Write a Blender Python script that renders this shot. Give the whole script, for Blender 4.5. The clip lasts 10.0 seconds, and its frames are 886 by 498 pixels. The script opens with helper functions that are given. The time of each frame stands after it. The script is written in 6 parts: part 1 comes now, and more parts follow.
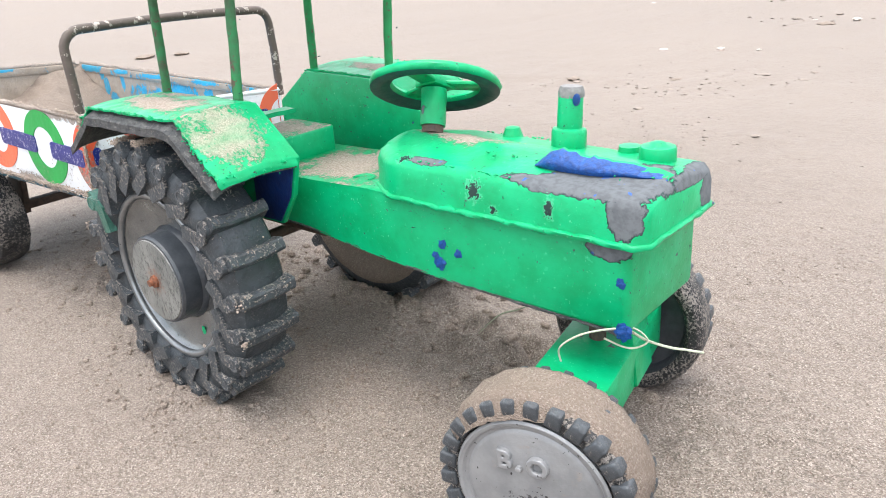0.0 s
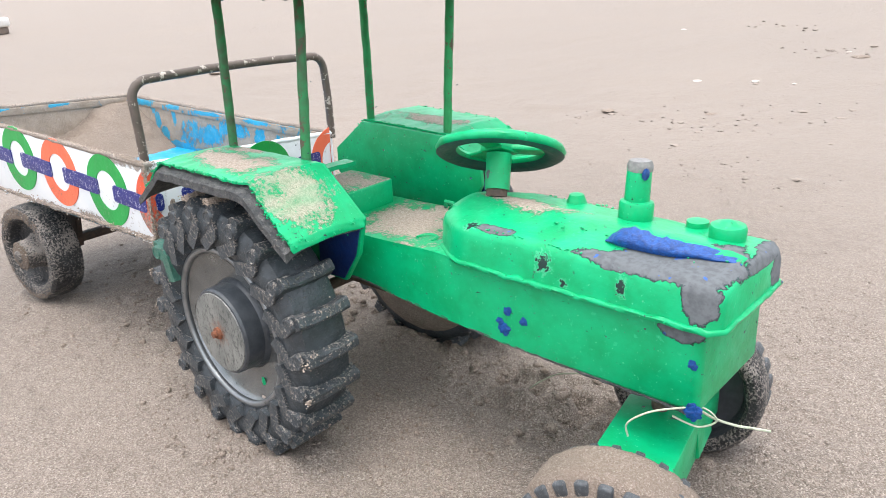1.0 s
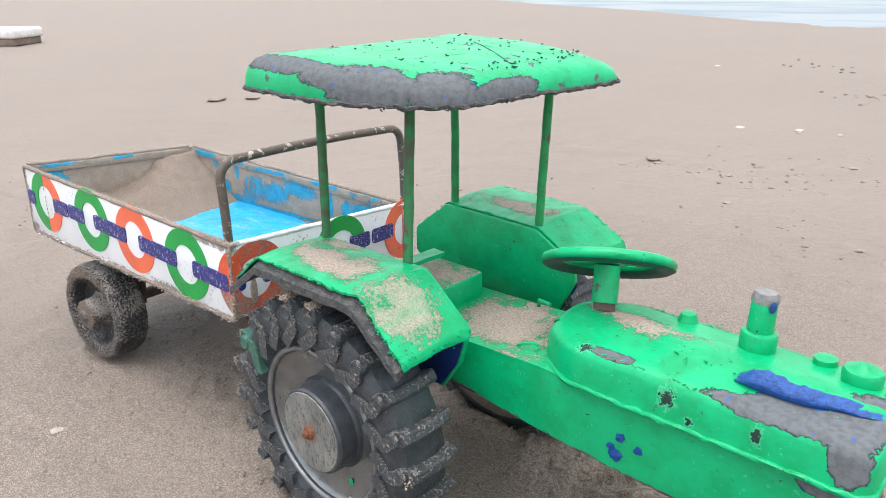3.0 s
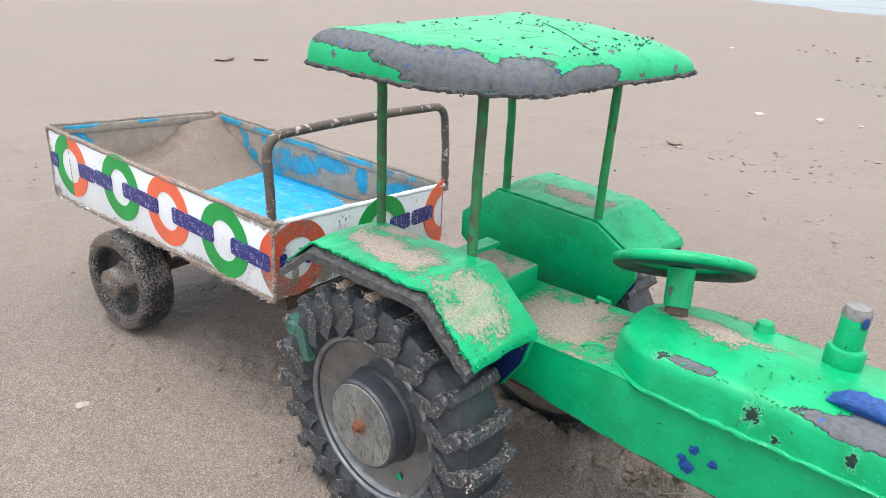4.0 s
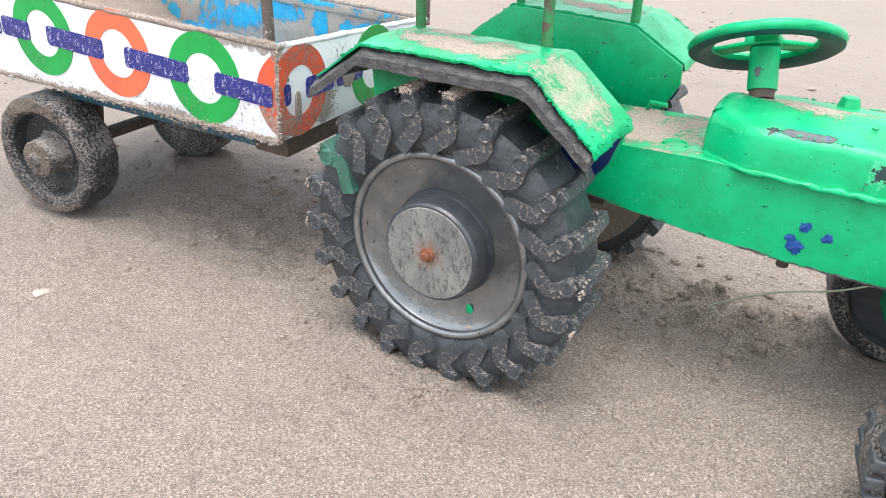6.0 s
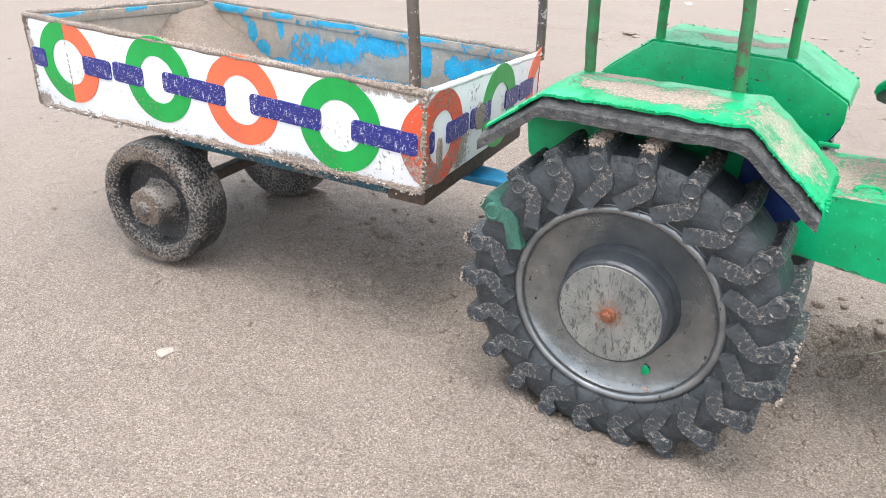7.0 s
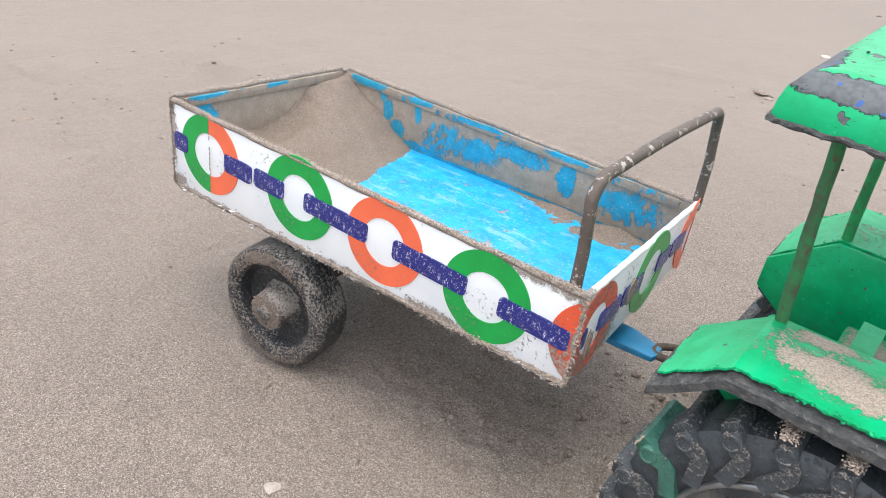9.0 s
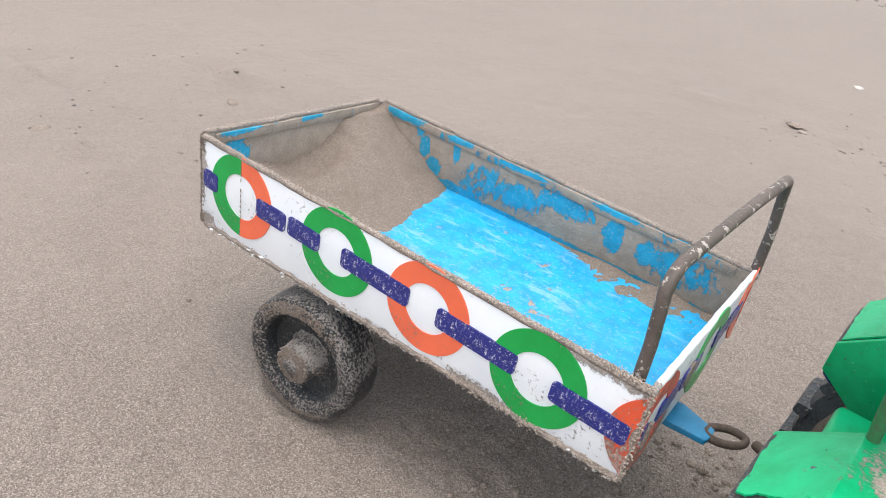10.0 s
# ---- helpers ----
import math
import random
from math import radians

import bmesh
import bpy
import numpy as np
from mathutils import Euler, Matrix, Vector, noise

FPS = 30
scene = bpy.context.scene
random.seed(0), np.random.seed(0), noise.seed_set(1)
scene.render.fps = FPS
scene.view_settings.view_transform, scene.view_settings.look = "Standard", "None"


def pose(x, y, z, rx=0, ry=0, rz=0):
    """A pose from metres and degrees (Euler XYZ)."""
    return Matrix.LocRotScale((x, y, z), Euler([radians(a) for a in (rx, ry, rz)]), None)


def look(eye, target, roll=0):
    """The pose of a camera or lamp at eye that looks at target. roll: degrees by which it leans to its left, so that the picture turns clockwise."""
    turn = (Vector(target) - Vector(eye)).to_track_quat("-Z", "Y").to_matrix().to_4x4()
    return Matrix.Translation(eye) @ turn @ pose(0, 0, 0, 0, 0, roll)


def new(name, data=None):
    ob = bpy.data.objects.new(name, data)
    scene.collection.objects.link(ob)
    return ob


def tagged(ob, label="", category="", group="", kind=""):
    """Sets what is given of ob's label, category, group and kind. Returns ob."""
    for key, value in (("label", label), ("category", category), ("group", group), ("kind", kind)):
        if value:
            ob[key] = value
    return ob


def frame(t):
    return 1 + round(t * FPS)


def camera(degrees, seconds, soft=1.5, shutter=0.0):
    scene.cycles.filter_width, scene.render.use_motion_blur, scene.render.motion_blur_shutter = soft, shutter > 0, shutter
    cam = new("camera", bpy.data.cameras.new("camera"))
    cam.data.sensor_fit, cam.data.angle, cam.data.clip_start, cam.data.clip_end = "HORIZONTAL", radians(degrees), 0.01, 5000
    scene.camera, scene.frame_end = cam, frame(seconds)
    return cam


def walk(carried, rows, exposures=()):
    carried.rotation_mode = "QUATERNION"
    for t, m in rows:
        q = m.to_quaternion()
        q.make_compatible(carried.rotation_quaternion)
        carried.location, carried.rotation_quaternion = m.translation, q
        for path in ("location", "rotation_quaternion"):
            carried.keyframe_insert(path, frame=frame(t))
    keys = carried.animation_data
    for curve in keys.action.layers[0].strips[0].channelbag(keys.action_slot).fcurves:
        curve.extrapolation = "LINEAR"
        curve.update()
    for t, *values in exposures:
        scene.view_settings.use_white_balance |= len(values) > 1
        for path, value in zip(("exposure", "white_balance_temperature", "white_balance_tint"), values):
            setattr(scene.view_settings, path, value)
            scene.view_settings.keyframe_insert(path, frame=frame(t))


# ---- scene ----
cam = camera(61.5, 10.0, 0.5)
PATH = [
    (0, (0.048, -0.017, 0.257), (-1.228, 1.322, -0.504), -4.0),
    (0.5, (0.036, -0.019, 0.275), (-1.263, 1.304, -0.474), -3.6),
    (1, (0.027, -0.03, 0.287), (-1.291, 1.288, -0.439), -3.1),
    (1.5, (0.01, -0.034, 0.291), (-1.316, 1.263, -0.456), -2.7),
    (2, (-0.005, -0.04, 0.308), (-1.335, 1.276, -0.398), -2.1),
    (2.5, (-0.019, -0.044, 0.323), (-1.366, 1.264, -0.368), -1.6),
    (2.7, (-0.023, -0.045, 0.331), (-1.369, 1.265, -0.356), -1.6),
    (4, (-0.077, -0.06, 0.343), (-1.383, 1.243, -0.429), 1.5),
    (4.5, (-0.107, -0.078, 0.331), (-1.347, 1.247, -0.51), 2.4),
    (5, (-0.121, -0.09, 0.308), (-1.268, 1.264, -0.615), 2.1),
    (5.2, (-0.133, -0.097, 0.298), (-1.215, 1.315, -0.615), 3.0),
    (6.3, (-0.202, -0.126, 0.264), (-1.115, 1.37, -0.7), 1.4),
    (6.5, (-0.222, -0.13, 0.264), (-1.127, 1.378, -0.687), 1.2),
    (7, (-0.266, -0.139, 0.273), (-1.23, 1.349, -0.65), 0.8),
    (7.5, (-0.306, -0.144, 0.288), (-1.296, 1.323, -0.643), 1.6),
    (8, (-0.331, -0.142, 0.321), (-1.386, 1.285, -0.6), 3.4),
    (8.5, (-0.342, -0.126, 0.348), (-1.411, 1.267, -0.61), 4.8),
    (9, (-0.356, -0.104, 0.365), (-1.424, 1.248, -0.651), 6.5),
    (9.5, (-0.377, -0.089, 0.38), (-1.441, 1.259, -0.647), 7.7),
    (10, (-0.408, -0.088, 0.381), (-1.477, 1.256, -0.644), 9.1),
]
walk(cam, [(t, look(eye, target, roll)) for t, eye, target, roll in PATH], [(0, 0.53), (0.6, 0.45), (1.5, 0.36), (2.5, 0.22), (4, 0.08), (4.5, 0.16), (5, 0.45), (6.5, 0.56), (7.5, 0.36), (8.5, 0.12), (9.2, 0.11), (9.6, 0.12), (10, 0.0)])

# ---- light: an overcast beach, sky from all round, a broad weak sun ----
SUN_ELEVATION, SUN_TURN = 83.0, 160.0
world = bpy.data.worlds.new("overcast_sky")
scene.world = world
world.use_nodes = True
wn = world.node_tree
wn.nodes.clear()
sky = wn.nodes.new("ShaderNodeTexSky")
sky.sky_type = "NISHITA"
sky.sun_disc = False
sky.sun_elevation, sky.sun_rotation = radians(SUN_ELEVATION), radians(SUN_TURN)
sky.air_density, sky.dust_density, sky.ozone_density = 1.0, 4.0, 1.0
grey = wn.nodes.new("ShaderNodeHueSaturation")
grey.inputs["Saturation"].default_value = 0.32
back = wn.nodes.new("ShaderNodeBackground")
back.inputs["Strength"].default_value = 0.395
wout = wn.nodes.new("ShaderNodeOutputWorld")
wn.links.new(sky.outputs[0], grey.inputs["Color"])
wn.links.new(grey.outputs[0], back.inputs["Color"])
wn.links.new(back.outputs[0], wout.inputs["Surface"])
sun = new("sun", bpy.data.lights.new("sun", "SUN"))
sun.data.energy, sun.data.angle, sun.data.color = 0.3, radians(70), (1.0, 0.985, 0.96)
a_el, a_az = radians(SUN_ELEVATION), radians(SUN_TURN)
sun.matrix_world = look((0, 0, 0), (-math.cos(a_el) * math.sin(a_az), -math.cos(a_el) * math.cos(a_az), -math.sin(a_el)))


# ---- node helpers ----
def put(nt, sock, v):
    if isinstance(v, bpy.types.NodeSocket):
        nt.links.new(v, sock)
    elif isinstance(v, (tuple, list)) and len(v) == 3 and sock.type == "RGBA":
        sock.default_value = (*v, 1)
    else:
        sock.default_value = v


def coords(nt, stretch=None):
    v = nt.nodes.new("ShaderNodeTexCoord").outputs["Object"]
    if stretch:
        v = vmath(nt, "MULTIPLY", v, stretch)
    return v


def vmath(nt, op, a, b):
    n = nt.nodes.new("ShaderNodeVectorMath")
    n.operation = op
    put(nt, n.inputs[0], a), put(nt, n.inputs[1], b)
    return n.outputs["Value"] if op in ("LENGTH", "DISTANCE") else n.outputs["Vector"]


def calc(nt, op, a, b=0.0, clamp=False):
    n = nt.nodes.new("ShaderNodeMath")
    n.operation, n.use_clamp = op, clamp
    put(nt, n.inputs[0], a), put(nt, n.inputs[1], b)
    return n.outputs[0]


def noisy(nt, v, scale, detail=3.0, rough=0.55):
    n = nt.nodes.new("ShaderNodeTexNoise")
    put(nt, n.inputs["Vector"], v)
    n.inputs["Scale"].default_value, n.inputs["Detail"].default_value, n.inputs["Roughness"].default_value = scale, detail, rough
    return n.outputs["Fac"]


def cells(nt, v, scale, colour=False):
    n = nt.nodes.new("ShaderNodeTexVoronoi")
    put(nt, n.inputs["Vector"], v)
    n.inputs["Scale"].default_value = scale
    return n.outputs["Color"] if colour else n.outputs["Distance"]


def step(nt, v, lo, hi):
    n = nt.nodes.new("ShaderNodeMapRange")
    n.interpolation_type = "SMOOTHSTEP"
    put(nt, n.inputs["Value"], v)
    n.inputs["From Min"].default_value, n.inputs["From Max"].default_value = lo, hi
    return n.outputs["Result"]


def blend(nt, fac, a, b):
    n = nt.nodes.new("ShaderNodeMix")
    n.data_type = "RGBA"
    put(nt, n.inputs["Factor"], fac)
    put(nt, n.inputs["A"] if False else n.inputs[6], a), put(nt, n.inputs[7], b)
    return n.outputs[2]


def fmix(nt, fac, a, b):
    n = nt.nodes.new("ShaderNodeMix")
    put(nt, n.inputs[0], fac), put(nt, n.inputs[2], a), put(nt, n.inputs[3], b)
    return n.outputs[0]


def relief(nt, height, dist, strength=1.0, after=None):
    n = nt.nodes.new("ShaderNodeBump")
    n.inputs["Distance"].default_value, n.inputs["Strength"].default_value = dist, strength
    put(nt, n.inputs["Height"], height)
    if after:
        put(nt, n.inputs["Normal"], after)
    return n.outputs["Normal"]


def upward(nt):
    n = nt.nodes.new("ShaderNodeNewGeometry")
    s = nt.nodes.new("ShaderNodeSeparateXYZ")
    nt.links.new(n.outputs["Normal"], s.inputs[0])
    return s.outputs["Z"]


def spot(nt, v, centre, radii):
    """1 inside an ellipsoid, falling through its edge."""
    d = vmath(nt, "SUBTRACT", v, centre)
    d = vmath(nt, "MULTIPLY", d, tuple(1.0 / r for r in radii))
    return calc(nt, "SUBTRACT", 1.0, vmath(nt, "LENGTH", d, (0, 0, 0)))


def material(name):
    m = bpy.data.materials.new(name)
    m.use_nodes = True
    nt = m.node_tree
    return m, nt, nt.nodes["Principled BSDF"]


def finish(nt, bsdf, colour, rough, normal=None, metal=0.0, spec=0.5):
    put(nt, bsdf.inputs["Base Color"], colour)
    put(nt, bsdf.inputs["Roughness"], rough)
    put(nt, bsdf.inputs["Metallic"], metal)
    put(nt, bsdf.inputs["Specular IOR Level"], spec)
    if normal:
        put(nt, bsdf.inputs["Normal"], normal)


SAND_A, SAND_B, SAND_C = (0.295, 0.246, 0.207), (0.132, 0.107, 0.088), (0.41, 0.357, 0.31)


def sand_colour(nt, v, grain=1500.0, dry=1.0):
    """Colour and height of beach sand with grains of about a millimetre."""
    c1 = cells(nt, v, grain, True)
    s = nt.nodes.new("ShaderNodeSeparateColor")
    nt.links.new(c1, s.inputs[0])
    tone = step(nt, s.outputs[0], 0.0, 1.0)
    col = blend(nt, tone, tuple(min(0.8, c * dry ** 1.6) for c in SAND_B), tuple(min(0.8, c * dry) for c in SAND_A))
    col = blend(nt, step(nt, s.outputs[1], 0.88, 0.97), col, SAND_C)
    col = blend(nt, calc(nt, "MULTIPLY", step(nt, s.outputs[2], 0.93, 0.98), 1.0 if dry < 1.4 else 0.35), col, (0.13, 0.09, 0.07))
    d = cells(nt, v, grain)
    return col, d


# ---- materials ----
def sand_ground():
    m, nt, b = material("beach_sand")
    v = coords(nt)
    col, d = sand_colour(nt, v, 1300.0)
    # damp, wind-smoothed sand away from the toys
    flat = step(nt, vmath(nt, "LENGTH", vmath(nt, "MULTIPLY", vmath(nt, "SUBTRACT", v, (-0.40, 0.15, 0.0)), (1.0, 1.0, 0.0)), (0, 0, 0)), 0.35, 1.05)
    keep = calc(nt, "SUBTRACT", 1.0, flat)
    big = noisy(nt, v, 2.2, 4, 0.6)
    mid = noisy(nt, v, 26, 5, 0.65)
    col = blend(nt, calc(nt, "MULTIPLY", flat, 0.72), col, (0.212, 0.178, 0.152))
    col = blend(nt, calc(nt, "MULTIPLY", step(nt, big, 0.35, 0.7), 0.20), col, (0.30, 0.252, 0.212))
    col = blend(nt, calc(nt, "MULTIPLY", step(nt, mid, 0.5, 0.72), 0.10), col, (0.185, 0.150, 0.122))
    fine = noisy(nt, v, 160, 4, 0.7)
    # crumbs in patches, standing a little proud, their shaded sides painted in as darkening
    patch = step(nt, noisy(nt, vmath(nt, "ADD", v, (2.0, 5.0, 0.0)), 9, 4, 0.65), 0.44, 0.64)
    crumb = calc(nt, "MULTIPLY", calc(nt, "MULTIPLY", step(nt, noisy(nt, v, 330, 3, 0.6), 0.56, 0.63), patch), keep)
    col = blend(nt, calc(nt, "MULTIPLY", crumb, 0.14), col, (0.12, 0.096, 0.076))
    # shade in the gaps between single grains, painted as dark specks
    gap = calc(nt, "MULTIPLY", step(nt, noisy(nt, v, 820, 2, 0.6), 0.57, 0.68), calc(nt, "ADD", 0.08, calc(nt, "MULTIPLY", keep, 0.37)))
    col = blend(nt, gap, col, (0.085, 0.066, 0.052))
    pale = calc(nt, "MULTIPLY", step(nt, noisy(nt, vmath(nt, "ADD", v, (4.0, 1.0, 2.0)), 780, 2, 0.6), 0.61, 0.70), calc(nt, "ADD", 0.08, calc(nt, "MULTIPLY", keep, 0.30)))
    col = blend(nt, pale, col, (0.43, 0.375, 0.32))
    n = relief(nt, mid, 0.008, 0.55)
    n = relief(nt, crumb, 0.002, 0.7, n)
    n = relief(nt, noisy(nt, v, 75, 5, 0.65), 0.006, 0.75, n)
    n = relief(nt, fine, 0.0022, 0.75, n)
    n = relief(nt, calc(nt, "MULTIPLY", d, calc(nt, "ADD", 0.25, calc(nt, "MULTIPLY", keep, 0.75))), 0.0008, 0.8, n)
    finish(nt, b, col, fmix(nt, big, 0.6, 0.8), n, 0, 0.35)
    return m


def heap_sand(name="heaped_sand", grain=1500.0, dry=0.98, even=0.7):
    m, nt, b = material(name)
    v = coords(nt)
    col, d = sand_colour(nt, v, grain, dry)
    col = blend(nt, even - 0.45, col, (0.25, 0.198, 0.158))
    mid = noisy(nt, v, 40, 4, 0.6)
    col = blend(nt, calc(nt, "MULTIPLY", step(nt, mid, 0.45, 0.7), 0.45), col, (0.21, 0.163, 0.13))
    n = relief(nt, noisy(nt, v, 150, 4, 0.7), 0.002, 0.7)
    n = relief(nt, d, 0.001, 0.8, n)
    finish(nt, b, col, 0.92, n, 0, 0.25)
    return m


def dry_sand():
    m, nt, b = material("dry_sand")
    v = coords(nt)
    col, d = sand_colour(nt, v, 1500.0, 1.6)
    finish(nt, b, col, 0.9, None, 0, 0.3)
    return m


GREEN = (0.0, 0.385, 0.155)
GREEN_DEEP = (0.0, 0.285, 0.098)
NAVY = (0.003, 0.028, 0.13)
FOAM = (0.12, 0.13, 0.14)


def green_paint(name, peels=(), dusts=(), flakes=0.69, dust_all=0.0, under=FOAM):
    """Thick green enamel over dark foam rubber. peels: places where it has come off; dusts: places where sand lies on it."""
    m, nt, b = material(name)
    v = coords(nt)
    ragged = calc(nt, "MULTIPLY", calc(nt, "SUBTRACT", noisy(nt, v, 130, 5, 0.65), 0.5), 1.3)
    ragged = calc(nt, "ADD", ragged, calc(nt, "MULTIPLY", calc(nt, "SUBTRACT", noisy(nt, v, 45, 2), 0.5), 1.2))
    ragged = calc(nt, "ADD", ragged, calc(nt, "MULTIPLY", calc(nt, "SUBTRACT", noisy(nt, v, 380, 4, 0.7), 0.5), 1.1))
    bare = step(nt, noisy(nt, v, 95, 3, 0.6), flakes, flakes + 0.015)
    tiny = calc(nt, "MULTIPLY", step(nt, noisy(nt, v, 330, 3, 0.65), 0.675, 0.69), step(nt, noisy(nt, v, 30, 2), 0.46, 0.58))
    specks = calc(nt, "MULTIPLY", step(nt, noisy(nt, vmath(nt, "ADD", v, (1.3, 0.2, 2.2)), 620, 3, 0.65), 0.69, 0.71), step(nt, noisy(nt, v, 22, 3), 0.42, 0.6))
    tiny = calc(nt, "MAXIMUM", tiny, specks)
    bare = calc(nt, "MAXIMUM", bare, tiny)
    jag = calc(nt, "MULTIPLY", calc(nt, "SUBTRACT", noisy(nt, v, 420, 5, 0.7), 0.5), 5.0)
    lip = calc(nt, "MULTIPLY", tiny, 0.75)
    whole, nick = None, None
    for centre, radii in peels:
        if max(radii) < 0.006:
            one = calc(nt, "ADD", spot(nt, v, centre, radii), jag)
            nick = calc(nt, "MAXIMUM", nick, one) if nick else one
            continue
        s = calc(nt, "ADD", spot(nt, v, centre, radii), calc(nt, "MULTIPLY", ragged, 0.55))
        whole = calc(nt, "MAXIMUM", whole, s) if whole else s
    if whole:
        bare = calc(nt, "MAXIMUM", bare, step(nt, whole, 0.0, 0.04))
        lip = calc(nt, "MAXIMUM", lip, calc(nt, "MULTIPLY", step(nt, whole, -0.02, 0.02), calc(nt, "SUBTRACT", 1.0, step(nt, whole, 0.03, 0.14))))
    tone = noisy(nt, v, 60, 5, 0.6)
    paint = blend(nt, step(nt, tone, 0.3, 0.75), GREEN, GREEN_DEEP)
    paint = blend(nt, calc(nt, "MULTIPLY", step(nt, noisy(nt, v, 260, 3), 0.66, 0.70), 0.45), paint, (0.03, 0.46, 0.22))
    paint = blend(nt, calc(nt, "MULTIPLY", step(nt, noisy(nt, v, 14, 4, 0.7), 0.58, 0.78), 0.13), paint, (0.10, 0.2, 0.09))
    fleck = step(nt, noisy(nt, vmath(nt, "ADD", v, (0.7, 2.9, 1.1)), 480, 3, 0.65), 0.69, 0.72)
    paint = blend(nt, calc(nt, "MULTIPLY", fleck, 0.65), paint, (0.14, 0.60, 0.34))
    blue = step(nt, noisy(nt, vmath(nt, "ADD", v, (3.1, 1.7, 0.4)), 150, 2), 0.66, 0.70)
    ground = blend(nt, step(nt, noisy(nt, v, 300, 4), 0.35, 0.7), under, tuple(0.72 * c for c in under))
    ground = blend(nt, calc(nt, "MULTIPLY", blue, 0.7), ground, (0.01, 0.10, 0.42))
    col = blend(nt, bare, paint, ground)
    col = blend(nt, calc(nt, "MULTIPLY", lip, 0.8), col, (0.012, 0.03, 0.035))
    # fine dark cuts and curls in the skin
    cut = calc(nt, "MULTIPLY", step(nt, noisy(nt, vmath(nt, "MULTIPLY", vmath(nt, "ADD", v, (0.4, 1.9, 3.3)), (1.0, 1.0, 2.2)), 210, 4, 0.7), 0.675, 0.69), step(nt, noisy(nt, v, 26, 2), 0.44, 0.56))
    if nick:
        cut = calc(nt, "MAXIMUM", cut, step(nt, nick, 0.0, 0.05))
        col = blend(nt, calc(nt, "MULTIPLY", step(nt, nick, -0.5, -0.1), 0.6), col, (0.10, 0.56, 0.30))
    col = blend(nt, cut, col, (0.010, 0.030, 0.026))
    rough = fmix(nt, bare, fmix(nt, tone, 0.30, 0.48), 0.75)
    n = relief(nt, noisy(nt, v, 40, 3), 0.004, 0.10)
    n = relief(nt, noisy(nt, v, 300, 3, 0.6), 0.0006, 0.34, n)
    n = relief(nt, fleck, 0.0007, 0.9, n)
    n = relief(nt, calc(nt, "SUBTRACT", 1.0, bare), 0.0011, 1.0, n)
    scol, d = sand_colour(nt, v, 1500.0, 1.9)
    lie = calc(nt, "MULTIPLY", step(nt, upward(nt), 0.55, 0.9), 1.0)
    grit = calc(nt, "ADD", calc(nt, "MULTIPLY", noisy(nt, v, 420, 4, 0.75), 0.9), calc(nt, "MULTIPLY", noisy(nt, v, 70, 3), 0.8))
    dust = step(nt, calc(nt, "ADD", grit, dust_all - 0.3), 0.86, 0.98)
    for centre, radii in dusts:
        s = calc(nt, "ADD", spot(nt, v, centre, radii), calc(nt, "MULTIPLY", calc(nt, "SUBTRACT", grit, 0.85), 2.6))
        dust = calc(nt, "MAXIMUM", dust, step(nt, s, 0.05, 0.4))
    dust = calc(nt, "MULTIPLY", dust, lie)
    col = blend(nt, dust, col, scol)
    rough = fmix(nt, dust, rough, 0.9)
    n = relief(nt, calc(nt, "MULTIPLY", dust, calc(nt, "SUBTRACT", 1.3, d)), 0.0012, 0.9, n)
    finish(nt, b, col, rough, n, 0, 0.28)
    put(nt, b.inputs["Coat Weight"], calc(nt, "MULTIPLY", calc(nt, "SUBTRACT", 1.0, calc(nt, "MAXIMUM", bare, dust)), 0.12))
    put(nt, b.inputs["Coat Roughness"], 0.16)
    put(nt, b.inputs["Coat Normal"], n)
    return m


def foam_rubber():
    m, nt, b = material("dark_foam_rubber")
    v = coords(nt)
    t = noisy(nt, v, 220, 5, 0.65)
    fib = noisy(nt, vmath(nt, "MULTIPLY", v, (0.35, 1.0, 1.3)), 420, 5, 0.75)
    col = blend(nt, step(nt, t, 0.35, 0.7), (0.050, 0.054, 0.058), (0.115, 0.114, 0.112))
    col = blend(nt, calc(nt, "MULTIPLY", step(nt, fib, 0.56, 0.68), 0.7), col, (0.24, 0.235, 0.225))
    col = blend(nt, calc(nt, "MULTIPLY", step(nt, fib, 0.44, 0.34), 0.8), col, (0.02, 0.021, 0.022))
    col = blend(nt, calc(nt, "MULTIPLY", step(nt, noisy(nt, v, 500, 3, 0.7), 0.62, 0.7), 0.6), col, SAND_A)
    n = relief(nt, t, 0.003, 0.9)
    n = relief(nt, fib, 0.002, 1.0, n)
    finish(nt, b, col, 0.75, n)
    return m


